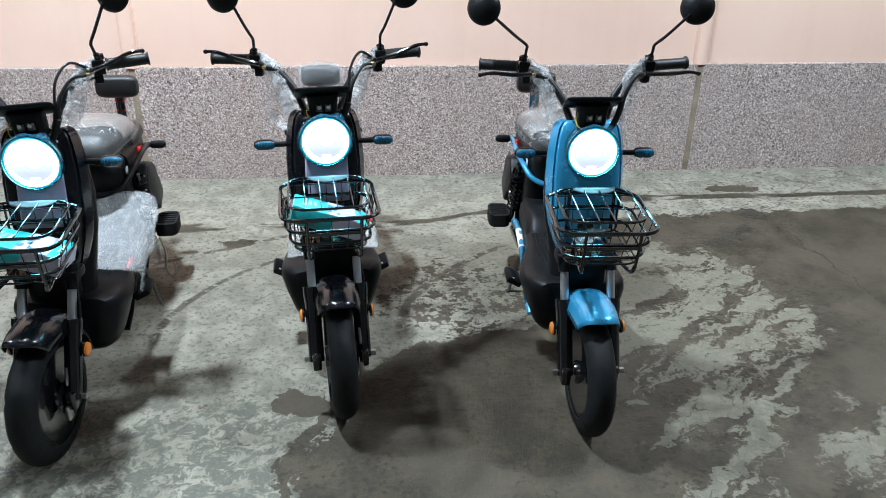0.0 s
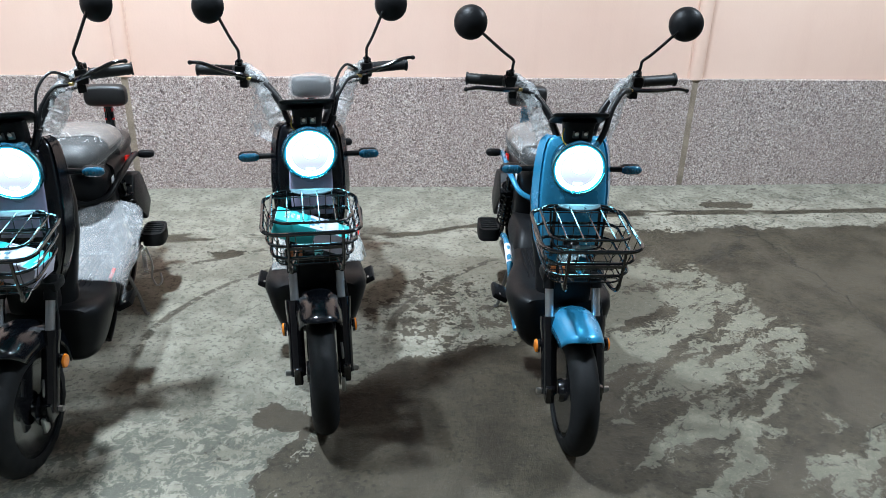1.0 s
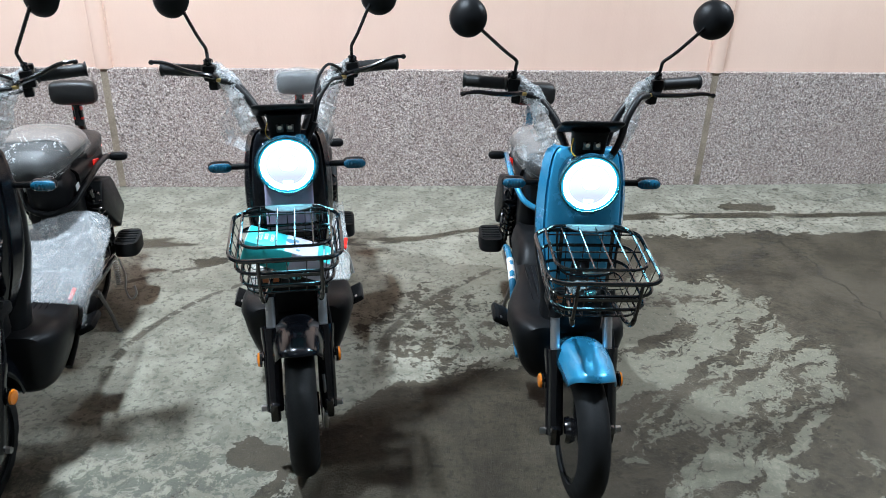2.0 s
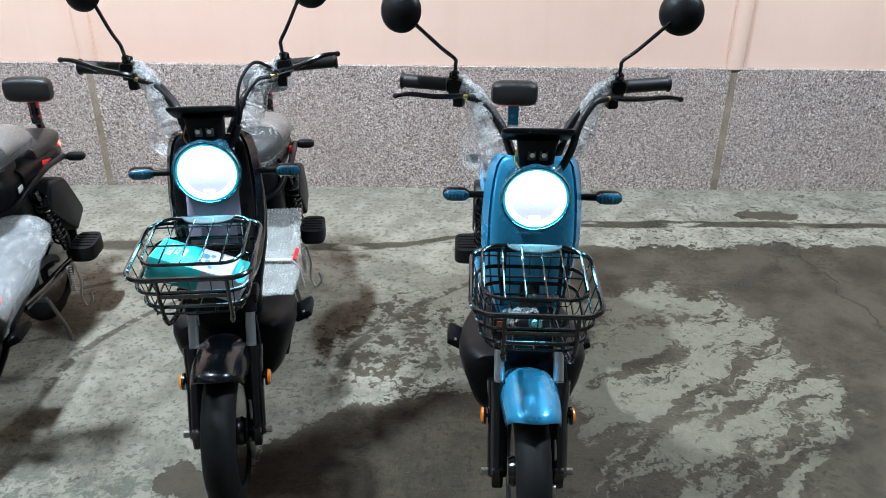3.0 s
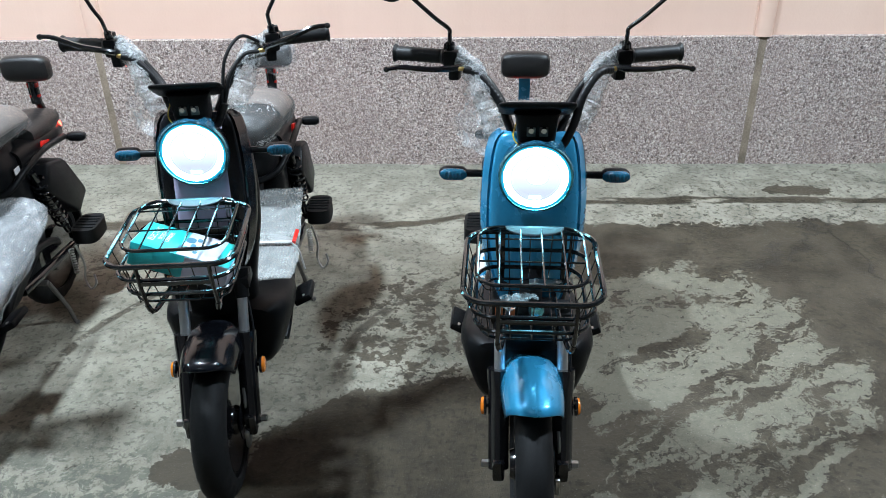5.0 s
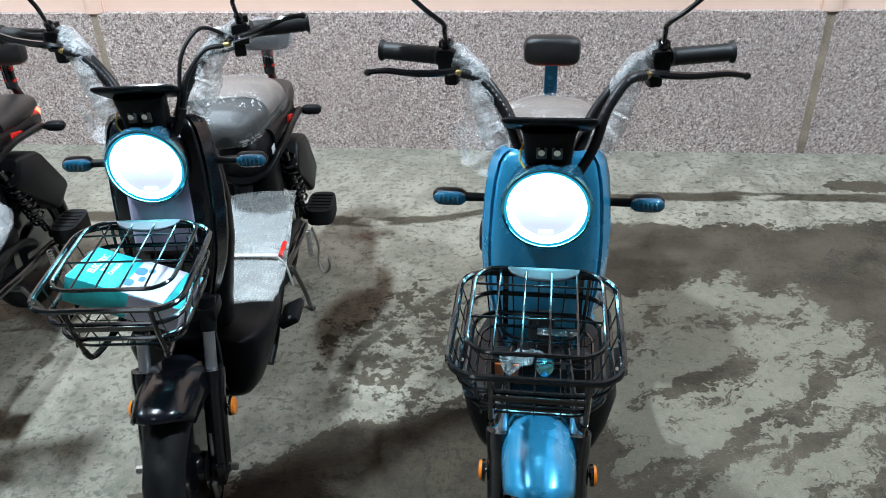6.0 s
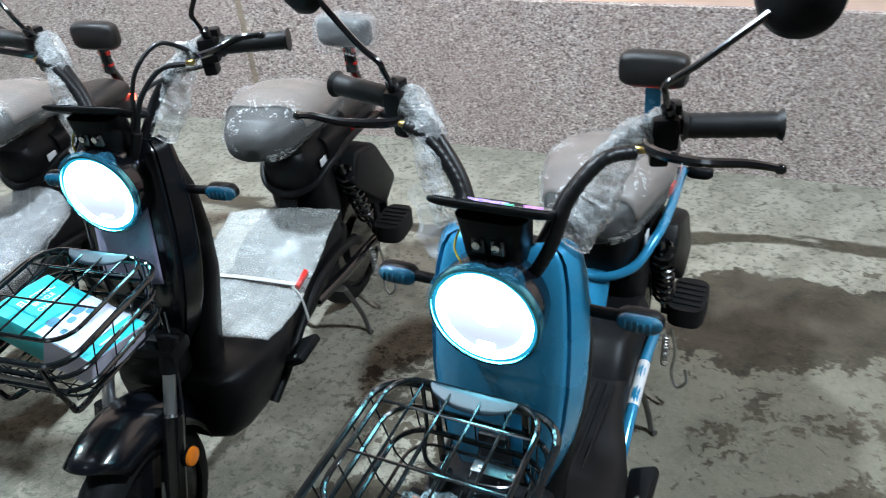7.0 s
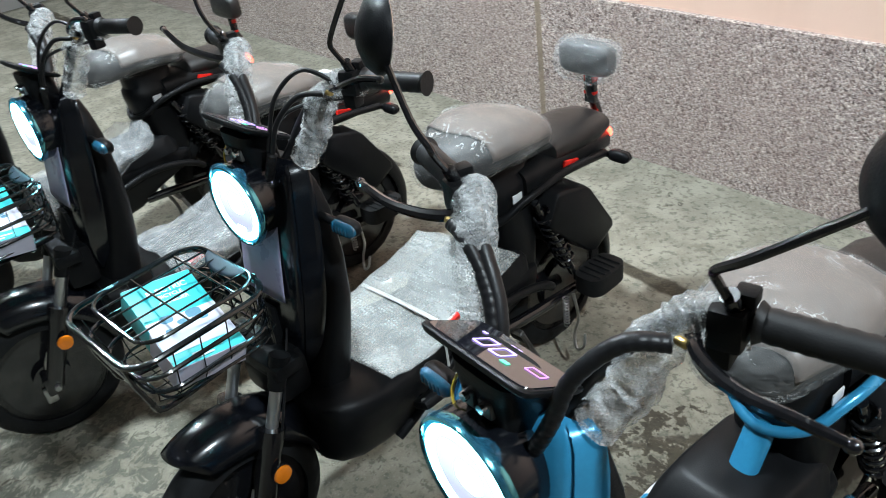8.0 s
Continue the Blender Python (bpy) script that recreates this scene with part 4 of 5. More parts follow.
def chassis(bike, paint, rail_paint):
    """Battery box under the ribbed deck, side rails, pegs, seat column and tail."""
    f = Form()
    rows = [(-0.232, 0.100, 0.29, 0.415), (-0.226, 0.135, 0.25, 0.428), (-0.20, 0.160, 0.225, 0.434), (-0.15, 0.174, 0.205, 0.428), (-0.08, 0.177, 0.196, 0.416), (0.0, 0.168, 0.194, 0.407), (0.07, 0.148, 0.195, 0.406), (0.13, 0.127, 0.195, 0.408), (0.20, 0.115, 0.195, 0.410),
            (0.28, 0.112, 0.21, 0.415), (0.36, 0.110, 0.26, 0.412), (0.44, 0.106, 0.29, 0.400), (0.50, 0.098, 0.31, 0.385), (0.52, 0.08, 0.325, 0.375)]
    f.rings([[(px * (0.68 + 0.32 * min(1.0, max(0.0, (pz - 0.20) / 0.16))), py, pz) for px, py, pz in upright(0, (a + b) / 2, w, (b - a) / 2, y, 44, 6.0)] for y, w, a, b in rows])
    bx = part("battery_box", f, M_PLASTIC, bike, "black moulded battery box under the deck")
    for i in range(11):
        x = -0.090 + 0.018 * i
        part("deck_rib", Form().box((x, 0.06, 0.4085), (0.007, 0.26, 0.006), 0.002, seg=1), M_PLASTIC, bx)
    f = Form()
    f.rings([oval(0, y, w, d, z, 24, 3.2) for z, y, w, d in ((0.40, -0.155, 0.088, 0.055), (0.47, -0.135, 0.088, 0.052), (0.55, -0.118, 0.100, 0.046), (0.64, -0.108, 0.116, 0.042), (0.74, -0.104, 0.122, 0.038), (0.84, -0.104, 0.116, 0.034), (0.90, -0.108, 0.100, 0.028), (0.94, -0.112, 0.075, 0.022))])
    part("inner_shield", f, M_PLASTIC, bike, "black inner leg shield")
    f = Form().box((0, -0.222, 0.60), (0.05, 0.01, 0.10), 0.004)
    part("front_grille", f, M_PLASTIC, bike)
    for s in (1, -1):
        rail = [(0.124, -0.05, 0.205), (0.130, 0.02, 0.245), (0.128, 0.12, 0.300), (0.125, 0.23, 0.342), (0.122, 0.34, 0.358), (0.120, 0.44, 0.345), (0.116, 0.51, 0.318), (0.106, 0.545, 0.290)]
        f = Form().tube([(s * x, y, z) for x, y, z in rail], 0.0125, 12, bends=6)
        r = part("side_rail", f, rail_paint, bike, "bent tubular side rail")
        if rail_paint is M_BLUE:
            g = Form().tube([(s * 0.1252, 0.215, 0.3372), (s * 0.1240, 0.27, 0.3508), (s * 0.1224, 0.33, 0.3578)], 0.0133, 12)
            part("sticker", g, M_WHITE, r, "white printed sticker band")
        f = Form().box((s * 0.184, 0.03, 0.314), (0.058, 0.095, 0.022), 0.008, turn=pose(0, 0, 0, 0, s * -28, 0))
        f.tube([(s * 0.110, 0.02, 0.285), (s * 0.180, 0.02, 0.30)], 0.010, 8)
        pg = part("front_peg", f, M_PLASTIC, bike, "folding rubber foot peg")
        part("bolt", Form().lathe([(0.0, 0.006), (0.003, 0.006), (0.004, 0.001)], (s * 0.188, -0.006, 0.326), "z", 10), M_STEEL, pg)
        # passenger peg
        f = Form()
        f.rings([oval(s * 0.158, 0.690, 0.046, 0.072, z, 20, 3.6) for z in (0.240, 0.250, 0.286, 0.293)])
        for k in range(5):
            f.box((s * 0.158, 0.647 + 0.022 * k, 0.295), (0.072, 0.008, 0.006), 0.002, seg=1)
        f.box((s * 0.125, 0.665, 0.258), (0.06, 0.03, 0.024), 0.006)
        part("rear_peg", f, M_RUBBER, bike, "broad ribbed passenger foot rest")
        # rear shock
        f = Form().tube([(s * 0.108, 0.50, 0.575), (s * 0.108, 0.635, 0.29)], 0.011, 10)
        sh = part("rear_shock", f, M_BLACK, bike)
        coil = []
        for i in range(8 * 14):
            t, u = 2 * math.pi * i / 14, i / (8 * 14)
            coil.append((s * 0.108 + 0.024 * math.cos(t), 0.515 + 0.10 * u + 0.022 * math.sin(t) * 0.9, 0.545 - 0.212 * u + 0.01 * math.sin(t)))
        part("spring", Form().tube(coil, 0.0042, 6), M_BLACK, sh, "coil spring")
        # hard side case by the rear wheel
        f, side = Form(), [Vector(p) for p in ((0.51, 0.50), (0.555, 0.585), (0.68, 0.555), (0.80, 0.375), (0.70, 0.322))]
        mid = sum(side, Vector((0, 0))) / 5
        soft = [p.lerp(side[(i + k) % 5], 0.09) for i, p in enumerate(side) for k in (-1, 1)]
        f.rings([[(s * x, *(mid + (p - mid) * g)) for p in soft] for x, g in ((0.050, 0.94), (0.056, 1.0), (0.128, 0.98), (0.136, 0.95), (0.140, 0.88))])
        part("side_case", f, M_PLASTIC, bike, "black moulded case beside the rear wheel")
        turn_signal(bike, s, 0.81, 0.578, 0.05, 0.137, M_PLASTIC, False)
        f = Form().box((s * 0.100, 0.655, 0.612), (0.008, 0.056, 0.030), 0.002, turn=pose(0, 0, 0, -14, 0, 0))
        part("reflector", f, M_RED, bike, "red reflector patch")
        f = Form().box((s * 0.085, 0.462, 0.600), (0.003, 0.034, 0.022), 0.001)
        part("label", f, M_WHITE, bike, "small white label")
    # seat column and tool box
    f = Form()
    f.rings([oval(0, y, w, d, z, 28, 3.0) for z, y, w, d in ((0.500, 0.470, 0.044, 0.050), (0.512, 0.470, 0.060, 0.070), (0.55, 0.470, 0.070, 0.086), (0.60, 0.472, 0.074, 0.096), (0.63, 0.474, 0.072, 0.098), (0.645, 0.474, 0.060, 0.088), (0.705, 0.474, 0.060, 0.095))])
    col = part("seat_bucket", f, M_PLASTIC, bike, "black plastic bucket under the seat")
    f = Form()
    f.rings([oval(0, y, w, d, z, 32, 5.5) for z, y, w, d in ((0.39, 0.335, 0.112, 0.150), (0.420, 0.345, 0.106, 0.140), (0.452, 0.365, 0.094, 0.105), (0.458, 0.365, 0.084, 0.094))])
    part("deck_riser", f, M_PLASTIC, bike, "raised moulded lid behind the deck")
    part("drain_hole", Form().lathe([(0.4165, 0.0085), (0.4225, 0.0085), (0.4225, 0.001)], (-0.092, 0.265, 0), "z", 14), M_RUBBER, bike)
    f = Form()
    f.rings([oval(0, y, w, d, z, 24, 3.4) for z, y, w, d in ((0.36, 0.49, 0.078, 0.05), (0.45, 0.48, 0.088, 0.065), (0.56, 0.475, 0.088, 0.075))])
    part("controller_box", f, M_PLASTIC, bike, "black controller box ahead of the rear wheel")
    f = Form().rings([oval(0, 0.340 + 0.60 * (z - 0.44), 0.027, 0.019, z, 20, 2.4) for z in (0.44, 0.570)])
    part("seat_post", f, rail_paint, col)
    f = Form().tube([(0.100, 0.80, 0.585), (0.112, 0.62, 0.612), (0.110, 0.52, 0.604), (0.100, 0.465, 0.590), (0.070, 0.405, 0.552), (0.0, 0.378, 0.532), (-0.070, 0.405, 0.552), (-0.100, 0.465, 0.590), (-0.110, 0.52, 0.604), (-0.112, 0.62, 0.612), (-0.100, 0.80, 0.585)], 0.011, 10, bends=6)
    part("front_loop", f, rail_paint, col, "tubular loop under the seat nose")
    # tail frame, light and mudguard
    f = Form()
    f.rings([upright(0, z, w, h, y, 24, 3.2) for y, z, w, h in ((0.50, 0.61, 0.085, 0.045), (0.62, 0.612, 0.095, 0.042), (0.78, 0.60, 0.088, 0.038), (0.875, 0.585, 0.065, 0.030), (0.885, 0.583, 0.055, 0.024))])
    tl = part("tail", f, M_PLASTIC, bike, "black tail cover")
    f = Form()
    f.rings([upright(0, 0.60, 0.060, 0.020, 0.880, 20, 3), upright(0, 0.60, 0.060, 0.020, 0.892, 20, 3), upright(0, 0.60, 0.048, 0.014, 0.897, 20, 3)])
    part("tail_light", f, G_TAIL, tl, "lit red tail light")
    part("rear_fender", fender_form(AXLE_R, 0.238, 0.062, -20, 105, 0.05), M_PLASTIC, bike, solid=0.004)
    w = wheel("rear_wheel", bike, AXLE_R, Matrix(), "black hub-motor wheel")
    f = Form().lathe([(-0.055, 0.02), (-0.05, 0.085), (0.05, 0.085), (0.055, 0.02)], AXLE_R, "x", 36)
    part("hub_motor", f, M_BLACK, w)
    for s in (1, -1):
        f = Form().tube([(s * 0.075, 0.30, 0.24), (s * 0.092, 0.45, 0.235), (s * 0.092, 0.67, 0.21)], 0.017, 10, bends=4)
        part("swing_arm", f, M_BLACK, bike)
    f = Form()
    for s in (1, -1):
        f.tube([(s * 0.10, 0.42, 0.20), (s * 0.115, 0.47, 0.07), (s * 0.125, 0.475, 0.010), (s * 0.138, 0.465, 0.008)], 0.0075, 8, bends=4)
    f.tube([(-0.10, 0.42, 0.20), (0.10, 0.42, 0.20)], 0.010, 8)
    hook = Form().tube([(0.135, 0.60, 0.245), (0.150, 0.60, 0.17), (0.146, 0.585, 0.115), (0.165, 0.57, 0.082), (0.186, 0.575, 0.100), (0.180, 0.59, 0.13)], 0.0042, 8, bends=6)
    part("side_stand_hook", hook, M_STEEL, bike, "bent plated wire hook below the foot rest")
    coil = [(0.128 + 0.008 * math.cos(i * 0.7), 0.575 + 0.008 * math.sin(i * 0.7), 0.245 - 0.0011 * i) for i in range(90)]
    part("stand_spring", Form().tube(coil, 0.0022, 5), M_STEEL, bike, "small plated coil spring")
    part("centre_stand", f, M_DULL, bike, "steel centre stand with both feet down")


def saddle(bike, front):
    """Broad seat with a foam sheet over its top and clear film round it all; front: where the foam begins."""
    rows = [(0.255, 0.032, 0.712, 0.022), (0.268, 0.063, 0.718, 0.043), (0.30, 0.090, 0.728, 0.060), (0.36, 0.113, 0.740, 0.069), (0.43, 0.130, 0.746, 0.070), (0.50, 0.126, 0.740, 0.067), (0.57, 0.108, 0.726, 0.056), (0.61, 0.076, 0.712, 0.042), (0.625, 0.035, 0.706, 0.02)]

    def size(y):
        for a, b in zip(rows, rows[1:]):
            if y <= b[0]:
                k = (y - a[0]) / (b[0] - a[0])
                return [p + (q - p) * k for p, q in zip(a[1:], b[1:])]
        return rows[-1][1:]

    def shell(grow):
        ys = [0.255 + 0.37 * i / 40 for i in range(41)]
        rings = []
        for y in ys:
            w, z, h = size(y)
            rings.append([(px, py, pz if pz > z else z + (pz - z) * 0.6) for px, py, pz in upright(0, z, w + grow, h + grow, y, 48, 2.5)])
        return Form().rings(rings)

    s = part("saddle", shell(0), M_SEAT, bike, "broad black saddle still in its packing")

    def cover(u, v):
        a = math.pi * (0.03 + 0.94 * v)
        y = front + 0.02 * math.cos(a) ** 2 + 0.006 * math.sin(11 * v) * (1 - u) + (0.622 - front) * u * (1 - 0.03 * math.cos(a) ** 2)
        w, z, h = size(min(y, 0.62))
        c, q = math.cos(a), math.sin(a)
        return (-(w + 0.005) * math.copysign(abs(c) ** 0.8, c), y, z + (h + 0.005) * q ** 0.8)

    part("foam_cover", Form().sheet(cover, 24, 28).shaken(0.0025, 18, 1.0), M_FOAM, s, "greyish tan foam sheet under the film", solid=0.002)
    part("packing_film", shell(0.011).shaken(0.007, 20, 3.0).shaken(0.0025, 60, 1.0), M_SEATFILM, s, "wrinkled clear packing film")
    f = Form()
    rows = [(0.605, 0.062, 0.645, 0.022), (0.62, 0.086, 0.652, 0.034), (0.70, 0.094, 0.652, 0.038), (0.80, 0.090, 0.646, 0.038), (0.86, 0.074, 0.642, 0.030), (0.872, 0.05, 0.638, 0.018)]
    f.rings([upright(0, z, w, h, y, 24, 2.8) for y, w, z, h in rows])
    part("rear_cushion", f, M_SEAT, bike, "black passenger cushion")


def backrest(bike, bracket_paint, wrapped, stripe):
    f = Form()
    if stripe:
        f.tube([(0, 0.80, 0.600), (0, 0.872, 0.602), (0, 0.905, 0.632), (0, 0.893, 0.672), (0, 0.878, 0.71), (0, 0.876, 0.79)], 0.0145, 12, bends=5)
    else:
        f.box((0, 0.885, 0.69), (0.040, 0.008, 0.20), 0.003, turn=pose(0, 0, 0, 6, 0, 0))
        f.tube([(0, 0.86, 0.585), (0, 0.893, 0.63), (0, 0.89, 0.70)], 0.013, 10, bends=4)
    br = part("backrest", f, bracket_paint, bike, "passenger backrest on a flat bracket")
    if stripe:
        g = Form().box((0, 0.8775, 0.725), (0.036, 0.018, 0.085), 0.006)
        part("bracket_sleeve", g, M_BLACK, br)
        for z, h in ((0.753, 0.020), (0.713, 0.014)):
            part("stripe", Form().box((0, 0.8775, z), (0.0375, 0.0195, h), 0.006), M_RED, br, "red printed stripe")
    f = Form()
    f.rings([upright(0, 0.815, w, h, y, 32, 4.2) for y, w, h in ((0.838, 0.066, 0.030), (0.845, 0.080, 0.041), (0.858, 0.085, 0.046), (0.875, 0.085, 0.046), (0.886, 0.080, 0.042), (0.89, 0.07, 0.034))])
    part("cushion", f, M_SEAT, br, "black padded backrest cushion")
    if wrapped:
        f = Form()
        f.rings([upright(0, 0.812 - 0.012 * k, w, h, y, 64, 3.2) for y, w, h, k in ((0.820, 0.045, 0.018, 0), (0.826, 0.070, 0.040, 0), (0.832, 0.088, 0.052, 0), (0.842, 0.097, 0.058, 0), (0.856, 0.100, 0.060, 0), (0.870, 0.100, 0.061, 0), (0.884, 0.098, 0.060, 0), (0.896, 0.090, 0.055, 0), (0.904, 0.075, 0.044, 0), (0.91, 0.045, 0.02, 0))])
        f.shaken(0.010, 24, 6.0).shaken(0.003, 80, 2.0)
        part("bubble_wrap", f, M_CLEARWRAP, br, "bubble wrap round the cushion")


def floor_sheet(bike):
    """A creased sheet of bubble wrap that lies on the deck and climbs the seat column."""
    line = curve([Vector((0, y, z)) for y, z in ((-0.085, 0.425), (0.0, 0.420), (0.10, 0.432), (0.19, 0.456), (0.26, 0.478), (0.345, 0.508))], 6)

    def at(u, v):
        k = u * (len(line) - 1)
        p = line[min(int(k), len(line) - 2)].lerp(line[min(int(k), len(line) - 2) + 1], k - min(int(k), len(line) - 2))
        w = 0.154 + 0.008 * math.sin(3 * u + 1)
        s = 2 * v - 1
        return (w * s + 0.008, p.y + (0.030 * u + 0.004) * s + 0.012 * s * (1 - u), p.z + 0.004 * math.sin(8 * u + 2 * s) - 0.003 * s * s)

    f = Form().sheet(at, 30, 20).shaken(0.005, 20, 8.0)
    sh = part("deck_wrap", f, M_MAT, bike, "sheet of bubble wrap over the deck", solid=0.004)
    f = Form().sheet(lambda u, v: (-0.150 + 0.30 * u, 0.105 + 0.014 * u + 0.012 * v, 0.444 - 0.005 * (2 * u - 1) ** 2 + 0.002 * v), 20, 2)
    part("tape", f, M_TAPE, sh, "strip of white tape", solid=0.001)
    f = Form().box((0.156, 0.135, 0.450), (0.012, 0.05, 0.022), 0.003, turn=pose(0, 0, 0, 20, 20, 0))
    part("tag", f, M_RED, sh, "small red and white tag")
    f = Form().tube([(0.148, 0.10, 0.452), (0.170, 0.095, 0.425), (0.184, 0.085, 0.365)], 0.0032, 6, bends=5)
    part("tie", f, M_TAPE, sh, "white tie hanging over the edge")


def floor_bundle(bike):
    """A loose sheet of bubble wrap that bulges over the deck and hangs over one side."""
    def at(u, v):
        y = -0.07 + 0.42 * u
        rise = 0.12 * max(0, u - 0.35) ** 1.3
        if v < 0.55:
            k = v / 0.55
            x, z = -0.115 + 0.245 * k, 0.424 + 0.050 * math.sin(math.pi * 0.5 * k) * (0.35 + u * (1.6 - u))
        else:
            a = radians(125) * (v - 0.55) / 0.45
            top = 0.424 + 0.050 * (0.35 + u * (1.6 - u))
            x, z = 0.130 + 0.078 * math.sin(a), top - 0.048 * (1 - math.cos(a)) * (1.1 - 0.25 * u)
        return (x, y + 0.02 * math.sin(3 * v), z + rise)

    f = Form().sheet(at, 40, 40).shaken(0.014, 11, 4.0).shaken(0.004, 40, 2.0)
    b = part("deck_wrap", f, M_CLEARWRAP, bike, "bulging sheet of bubble wrap over the deck", solid=0.004)
    f = Form().box((0.150, 0.03, 0.415), (0.012, 0.05, 0.020), 0.003, turn=pose(0, 0, 0, 20, 20, 0))
    part("tag", f, M_RED, b, "small red and white tag")
    return b


M_SCRAP = film("crumpled_film", (0.55, 0.72, 0.76), 0.30, 0.1, wrinkle=70, depth=0.01)
M_BLUE_FILM = film("blue_headlight_film", (0.04, 0.24, 0.40), 0.30, 0.15, wrinkle=40, depth=0.006)
M_AMBER_DARK = plain("dull_orange_lens", (0.45, 0.12, 0.03), 0.3, vary=0.2, scale=80)


def lilac_plate(bike):
    """Pale film that still covers the middle of the front shell."""
    def at(u, v):
        z = 0.675 + 0.255 * v
        w = 0.070 - 0.004 * v
        s = 2 * u - 1
        y = -0.2135 + 0.040 * max(0, (z - 0.68)) / 0.22 + 0.003 * s ** 4
        return (w * s, y - 0.004, z)

    return part("front_film", Form().sheet(at, 20, 12), M_LILAC, bike, "pale lilac protective film", solid=0.0015)


def turned(by, lean=0.0):
    """A turn about the steering head, with a lean of the bars."""
    return Matrix.Translation((0, -0.2, 0.9)) @ pose(0, 0, 0, 0, lean, by) @ Matrix.Translation((0, 0.2, -0.9))


def scooter(name, x, y, yaw, wheel_by, bar_by, lean, nose_by, paint, style, label):
    """wheel_by, bar_by, nose_by: degrees by which the wheel, the bars and the lamp with its basket are turned."""
    bike = thing(name, pose(x, y, 0, 0, 0, yaw), label, "scooter", "parked electric scooters")
    blue = style == "blue"
    nose = [part("front_shell", front_panel_form(), paint, bike, "creased front shell"), headlight(bike), basket(bike)]
    nose += [turn_signal(bike, s, -0.115, 0.843, 0.085, 0.192, M_SIGNAL, True) for s in (1, -1)]
    handlebars(bike, turned(bar_by, lean), 0.0 if blue else 0.045, (0.331, 1.282) if blue else (0.280, 1.302))
    display(bike, turned(bar_by, lean))
    fork(bike, turned(wheel_by), paint)
    chassis(bike, paint, M_BLUE if blue else M_PLASTIC)
    saddle(bike, 0.285 if blue else 0.345)
    backrest(bike, M_BLUE if blue else M_BLACK, style == "sheet", not blue)
    if style == "sheet":
        floor_sheet(bike)
    if style == "bundle":
        floor_bundle(bike)
    if not blue:
        nose.append(lilac_plate(bike))
    for ob in nose:
        ob.matrix_basis = turned(nose_by)
    return bike


bike_a = scooter("electric_scooter", -0.940, 2.500, 3.0, -8.0, 0.0, -4.0, 0.0, M_NAVY, "bundle", "glossy black electric scooter, loose bubble wrap on its deck")
bike_b = scooter("electric_scooter", -0.110, 2.653, 3.4, 3.0, 2.0, -0.5, 2.0, M_NAVY, "sheet", "glossy black electric scooter with bubble wrap over deck and backrest")
bike_c = scooter("electric_scooter", 0.733, 2.509, -2.3, 2.0, 0.0, -0.5, 0.0, M_BLUE, "blue", "sky blue electric scooter with a bare black deck and wire basket")
bike_d = copy_thing(bike_a, pose(-1.725, 2.39, 0, 0, 0, 2.5))
tagged(bike_d, "black electric scooter at the far end of the row")


# ---------------------------------------------------------------- scrap of packing film in the blue scooter's basket
scrap = thing("packing_film", bike_c.matrix_basis @ pose(-0.035, -0.385, 0.652, 0, 0, 24), "crumpled clear plastic film lying in the wire basket", "plastic film")
f = Form().sheet(lambda u, v: (0.15 * (u - 0.5), 0.085 * (v - 0.5) * (1.2 - u * 0.5), 0.018 + 0.018 * math.sin(7 * u + 3) * math.sin(5 * v + 1)), 26, 18)
part("sheet", f.shaken(0.022, 24, 7.0).shaken(0.008, 70, 3.0).moved(Matrix.Scale(0.54, 4)), M_SCRAP, scrap)


# ---------------------------------------------------------------- cartons in the baskets
def words(text, size, material, parent, m, label=""):
    """Raised lettering in the built-in font, made into a mesh."""
    cu = bpy.data.curves.new("lettering", "FONT")
    cu.body, cu.size, cu.align_x, cu.align_y, cu.extrude = text, size, "CENTER", "CENTER", 0.0002
    cu.offset = size * 0.02
    tmp = bpy.data.objects.new("lettering", cu)
    me = bpy.data.meshes.new_from_object(tmp)
    bpy.data.objects.remove(tmp)
    me.materials.clear()
    me.materials.append(material)
    ob = new("lettering", me)
    ob.parent = parent
    ob.matrix_basis = m
    return tagged(ob, label)


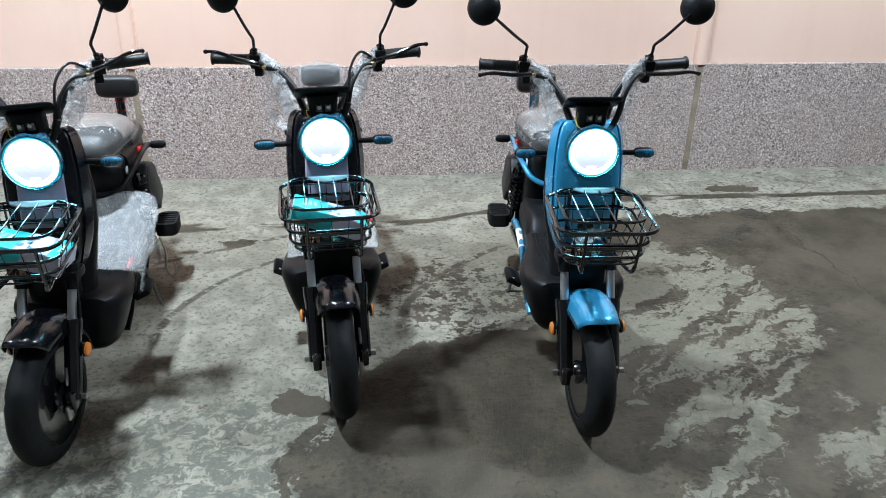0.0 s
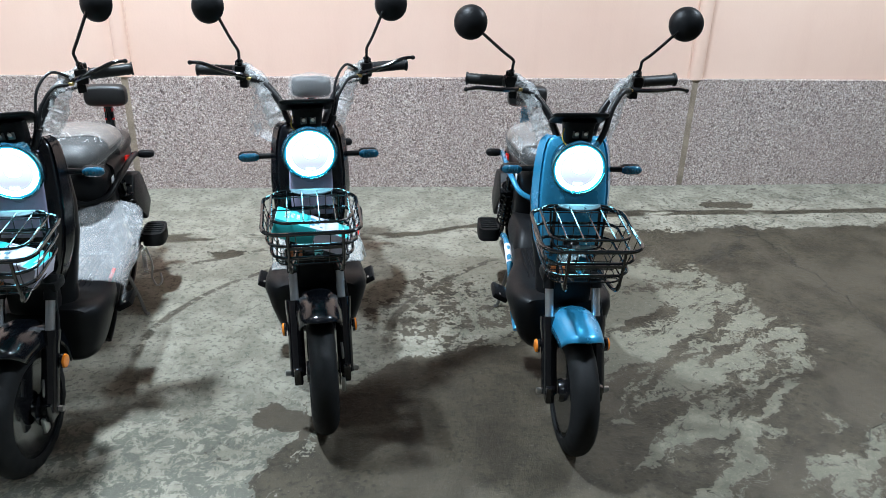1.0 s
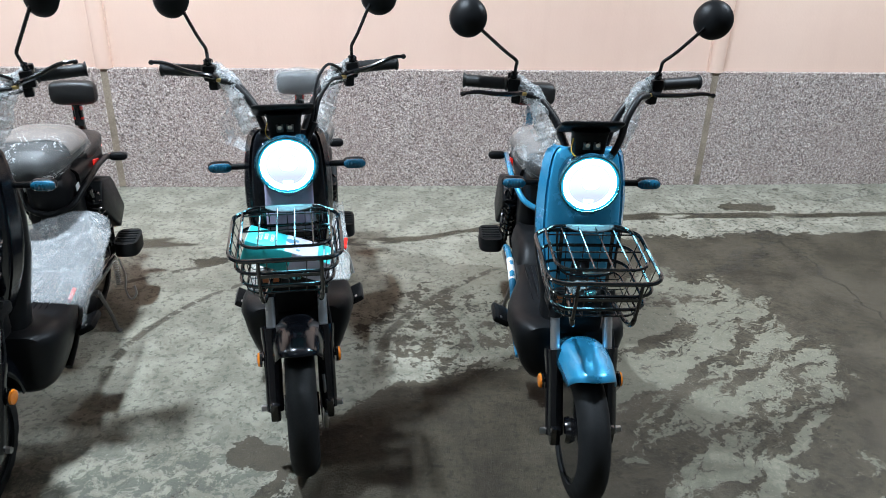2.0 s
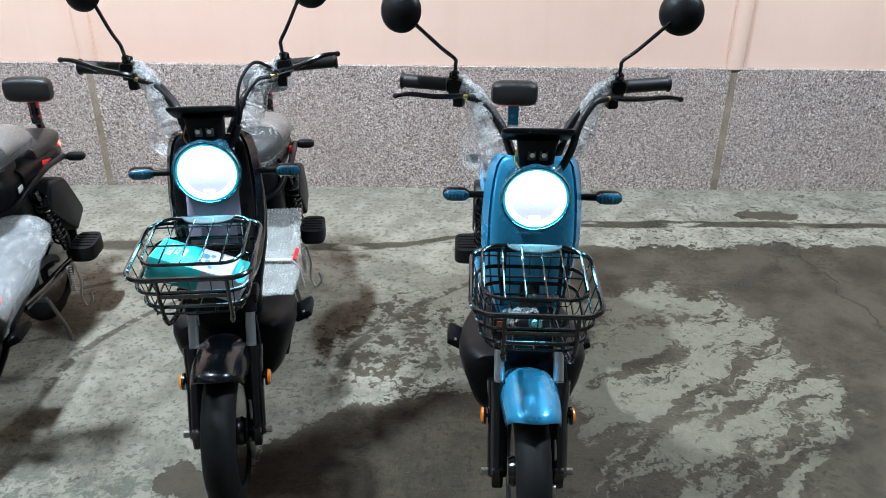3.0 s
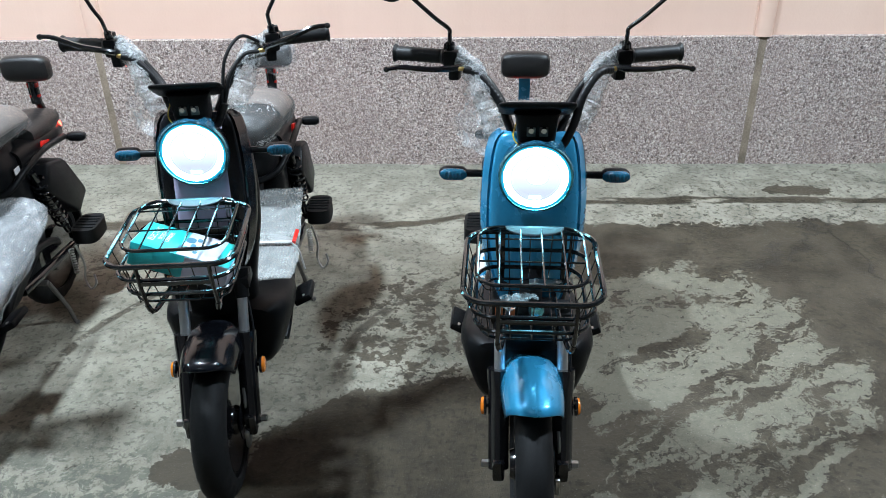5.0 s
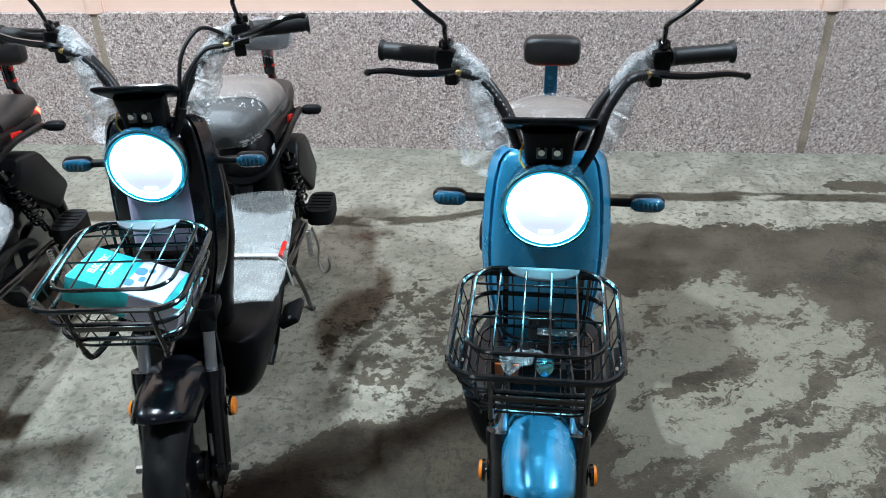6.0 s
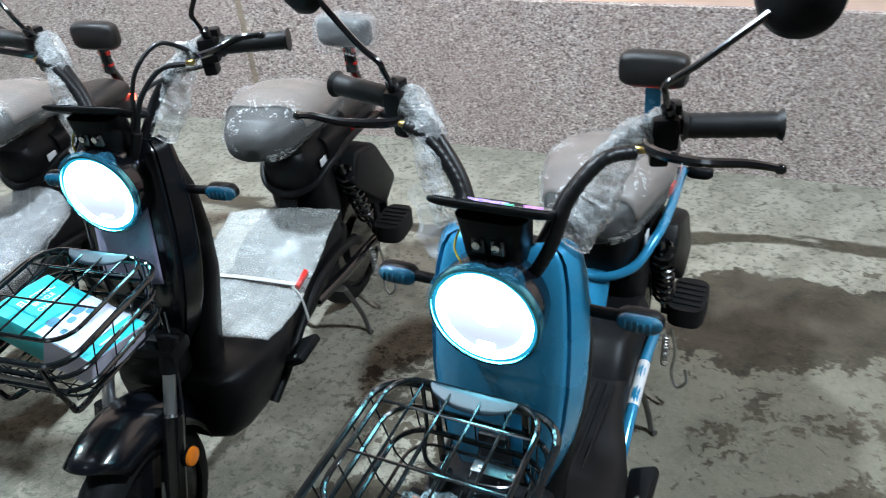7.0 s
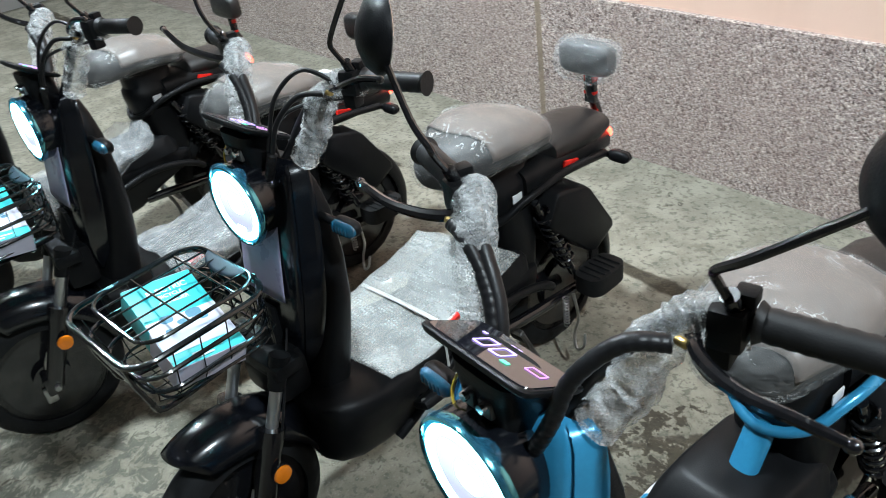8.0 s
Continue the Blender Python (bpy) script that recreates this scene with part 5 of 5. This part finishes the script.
def carton(m, label):
    """Charger carton: origin at the middle of its top face, lettering up towards +y."""
    box = thing("charger_carton", m, label, "box", "charger cartons")
    w, h, d = 0.140, 0.224, 0.056
    part("card", Form().box((0, 0, -d / 2), (w, h, d), 0.002), M_TEAL, box, "teal printed card")
    part("white_panel", Form().box((0, -0.034, 0.0004), (w - 0.001, 0.088, 0.0012), 0), M_CARD, box, "white printed middle panel")
    part("white_side", Form().box((-w / 2 - 0.0004, -0.062, -d / 2), (0.0012, 0.102, d - 0.002), 0), M_CARD, box)
    part("white_side", Form().box((0, -h / 2 - 0.0004, -d / 2), (w - 0.002, 0.0012, d - 0.002), 0), M_CARD, box)
    part("white_side", Form().box((w / 2 + 0.0004, -0.062, -d / 2), (0.0012, 0.102, d - 0.002), 0), M_CARD, box)
    part("flap", Form().box((0.0, h / 2 + 0.001, -0.012), (w * 0.94, 0.002, 0.02), 0.0005), M_CARD, box)
    for i, t in enumerate(("ELECTRIC", "BICYCLE", "CHARGER")):
        words(t, (0.019, 0.013, 0.013)[i], M_WHITE, box, pose(0.008, 0.080 - 0.0165 * i, 0.0008), "white printed word")
    # picture of the appliance and unreadable print, as plain shapes
    for x, y, a, b in ((-0.030, 0.006, 0.026, 0.020), (0.022, 0.0, 0.030, 0.022), (-0.006, -0.012, 0.020, 0.012), (0.034, -0.018, 0.018, 0.012), (-0.038, -0.024, 0.014, 0.010)):
        part("print", Form().rings([oval(x, y, a / 2, b / 2, z, 16, 3) for z in (0.001, 0.0016)]), M_PRINT, box)
    for x, y, a in ((0.0, -0.094, 0.06), (-0.01, -0.104, 0.04)):
        part("print", Form().box((x, y, 0.0008), (a, 0.004, 0.0012), 0), M_WHITE, box)
    return box


def in_basket(bike, x, y, z, turn, tip, lean):
    return bike.matrix_basis @ pose(x, y, z, 0, 0, turn) @ pose(0, 0, 0, tip, 0, 0) @ pose(0, 0, 0, 0, lean, 0)


carton(in_basket(bike_b, 0.005, -0.392, 0.724, 86, 18, 9), "teal and white charger carton tipped in the wire basket")
carton(in_basket(bike_a, 0.0, -0.390, 0.712, 84, 14, 8), "teal and white charger carton lying in the wire basket")
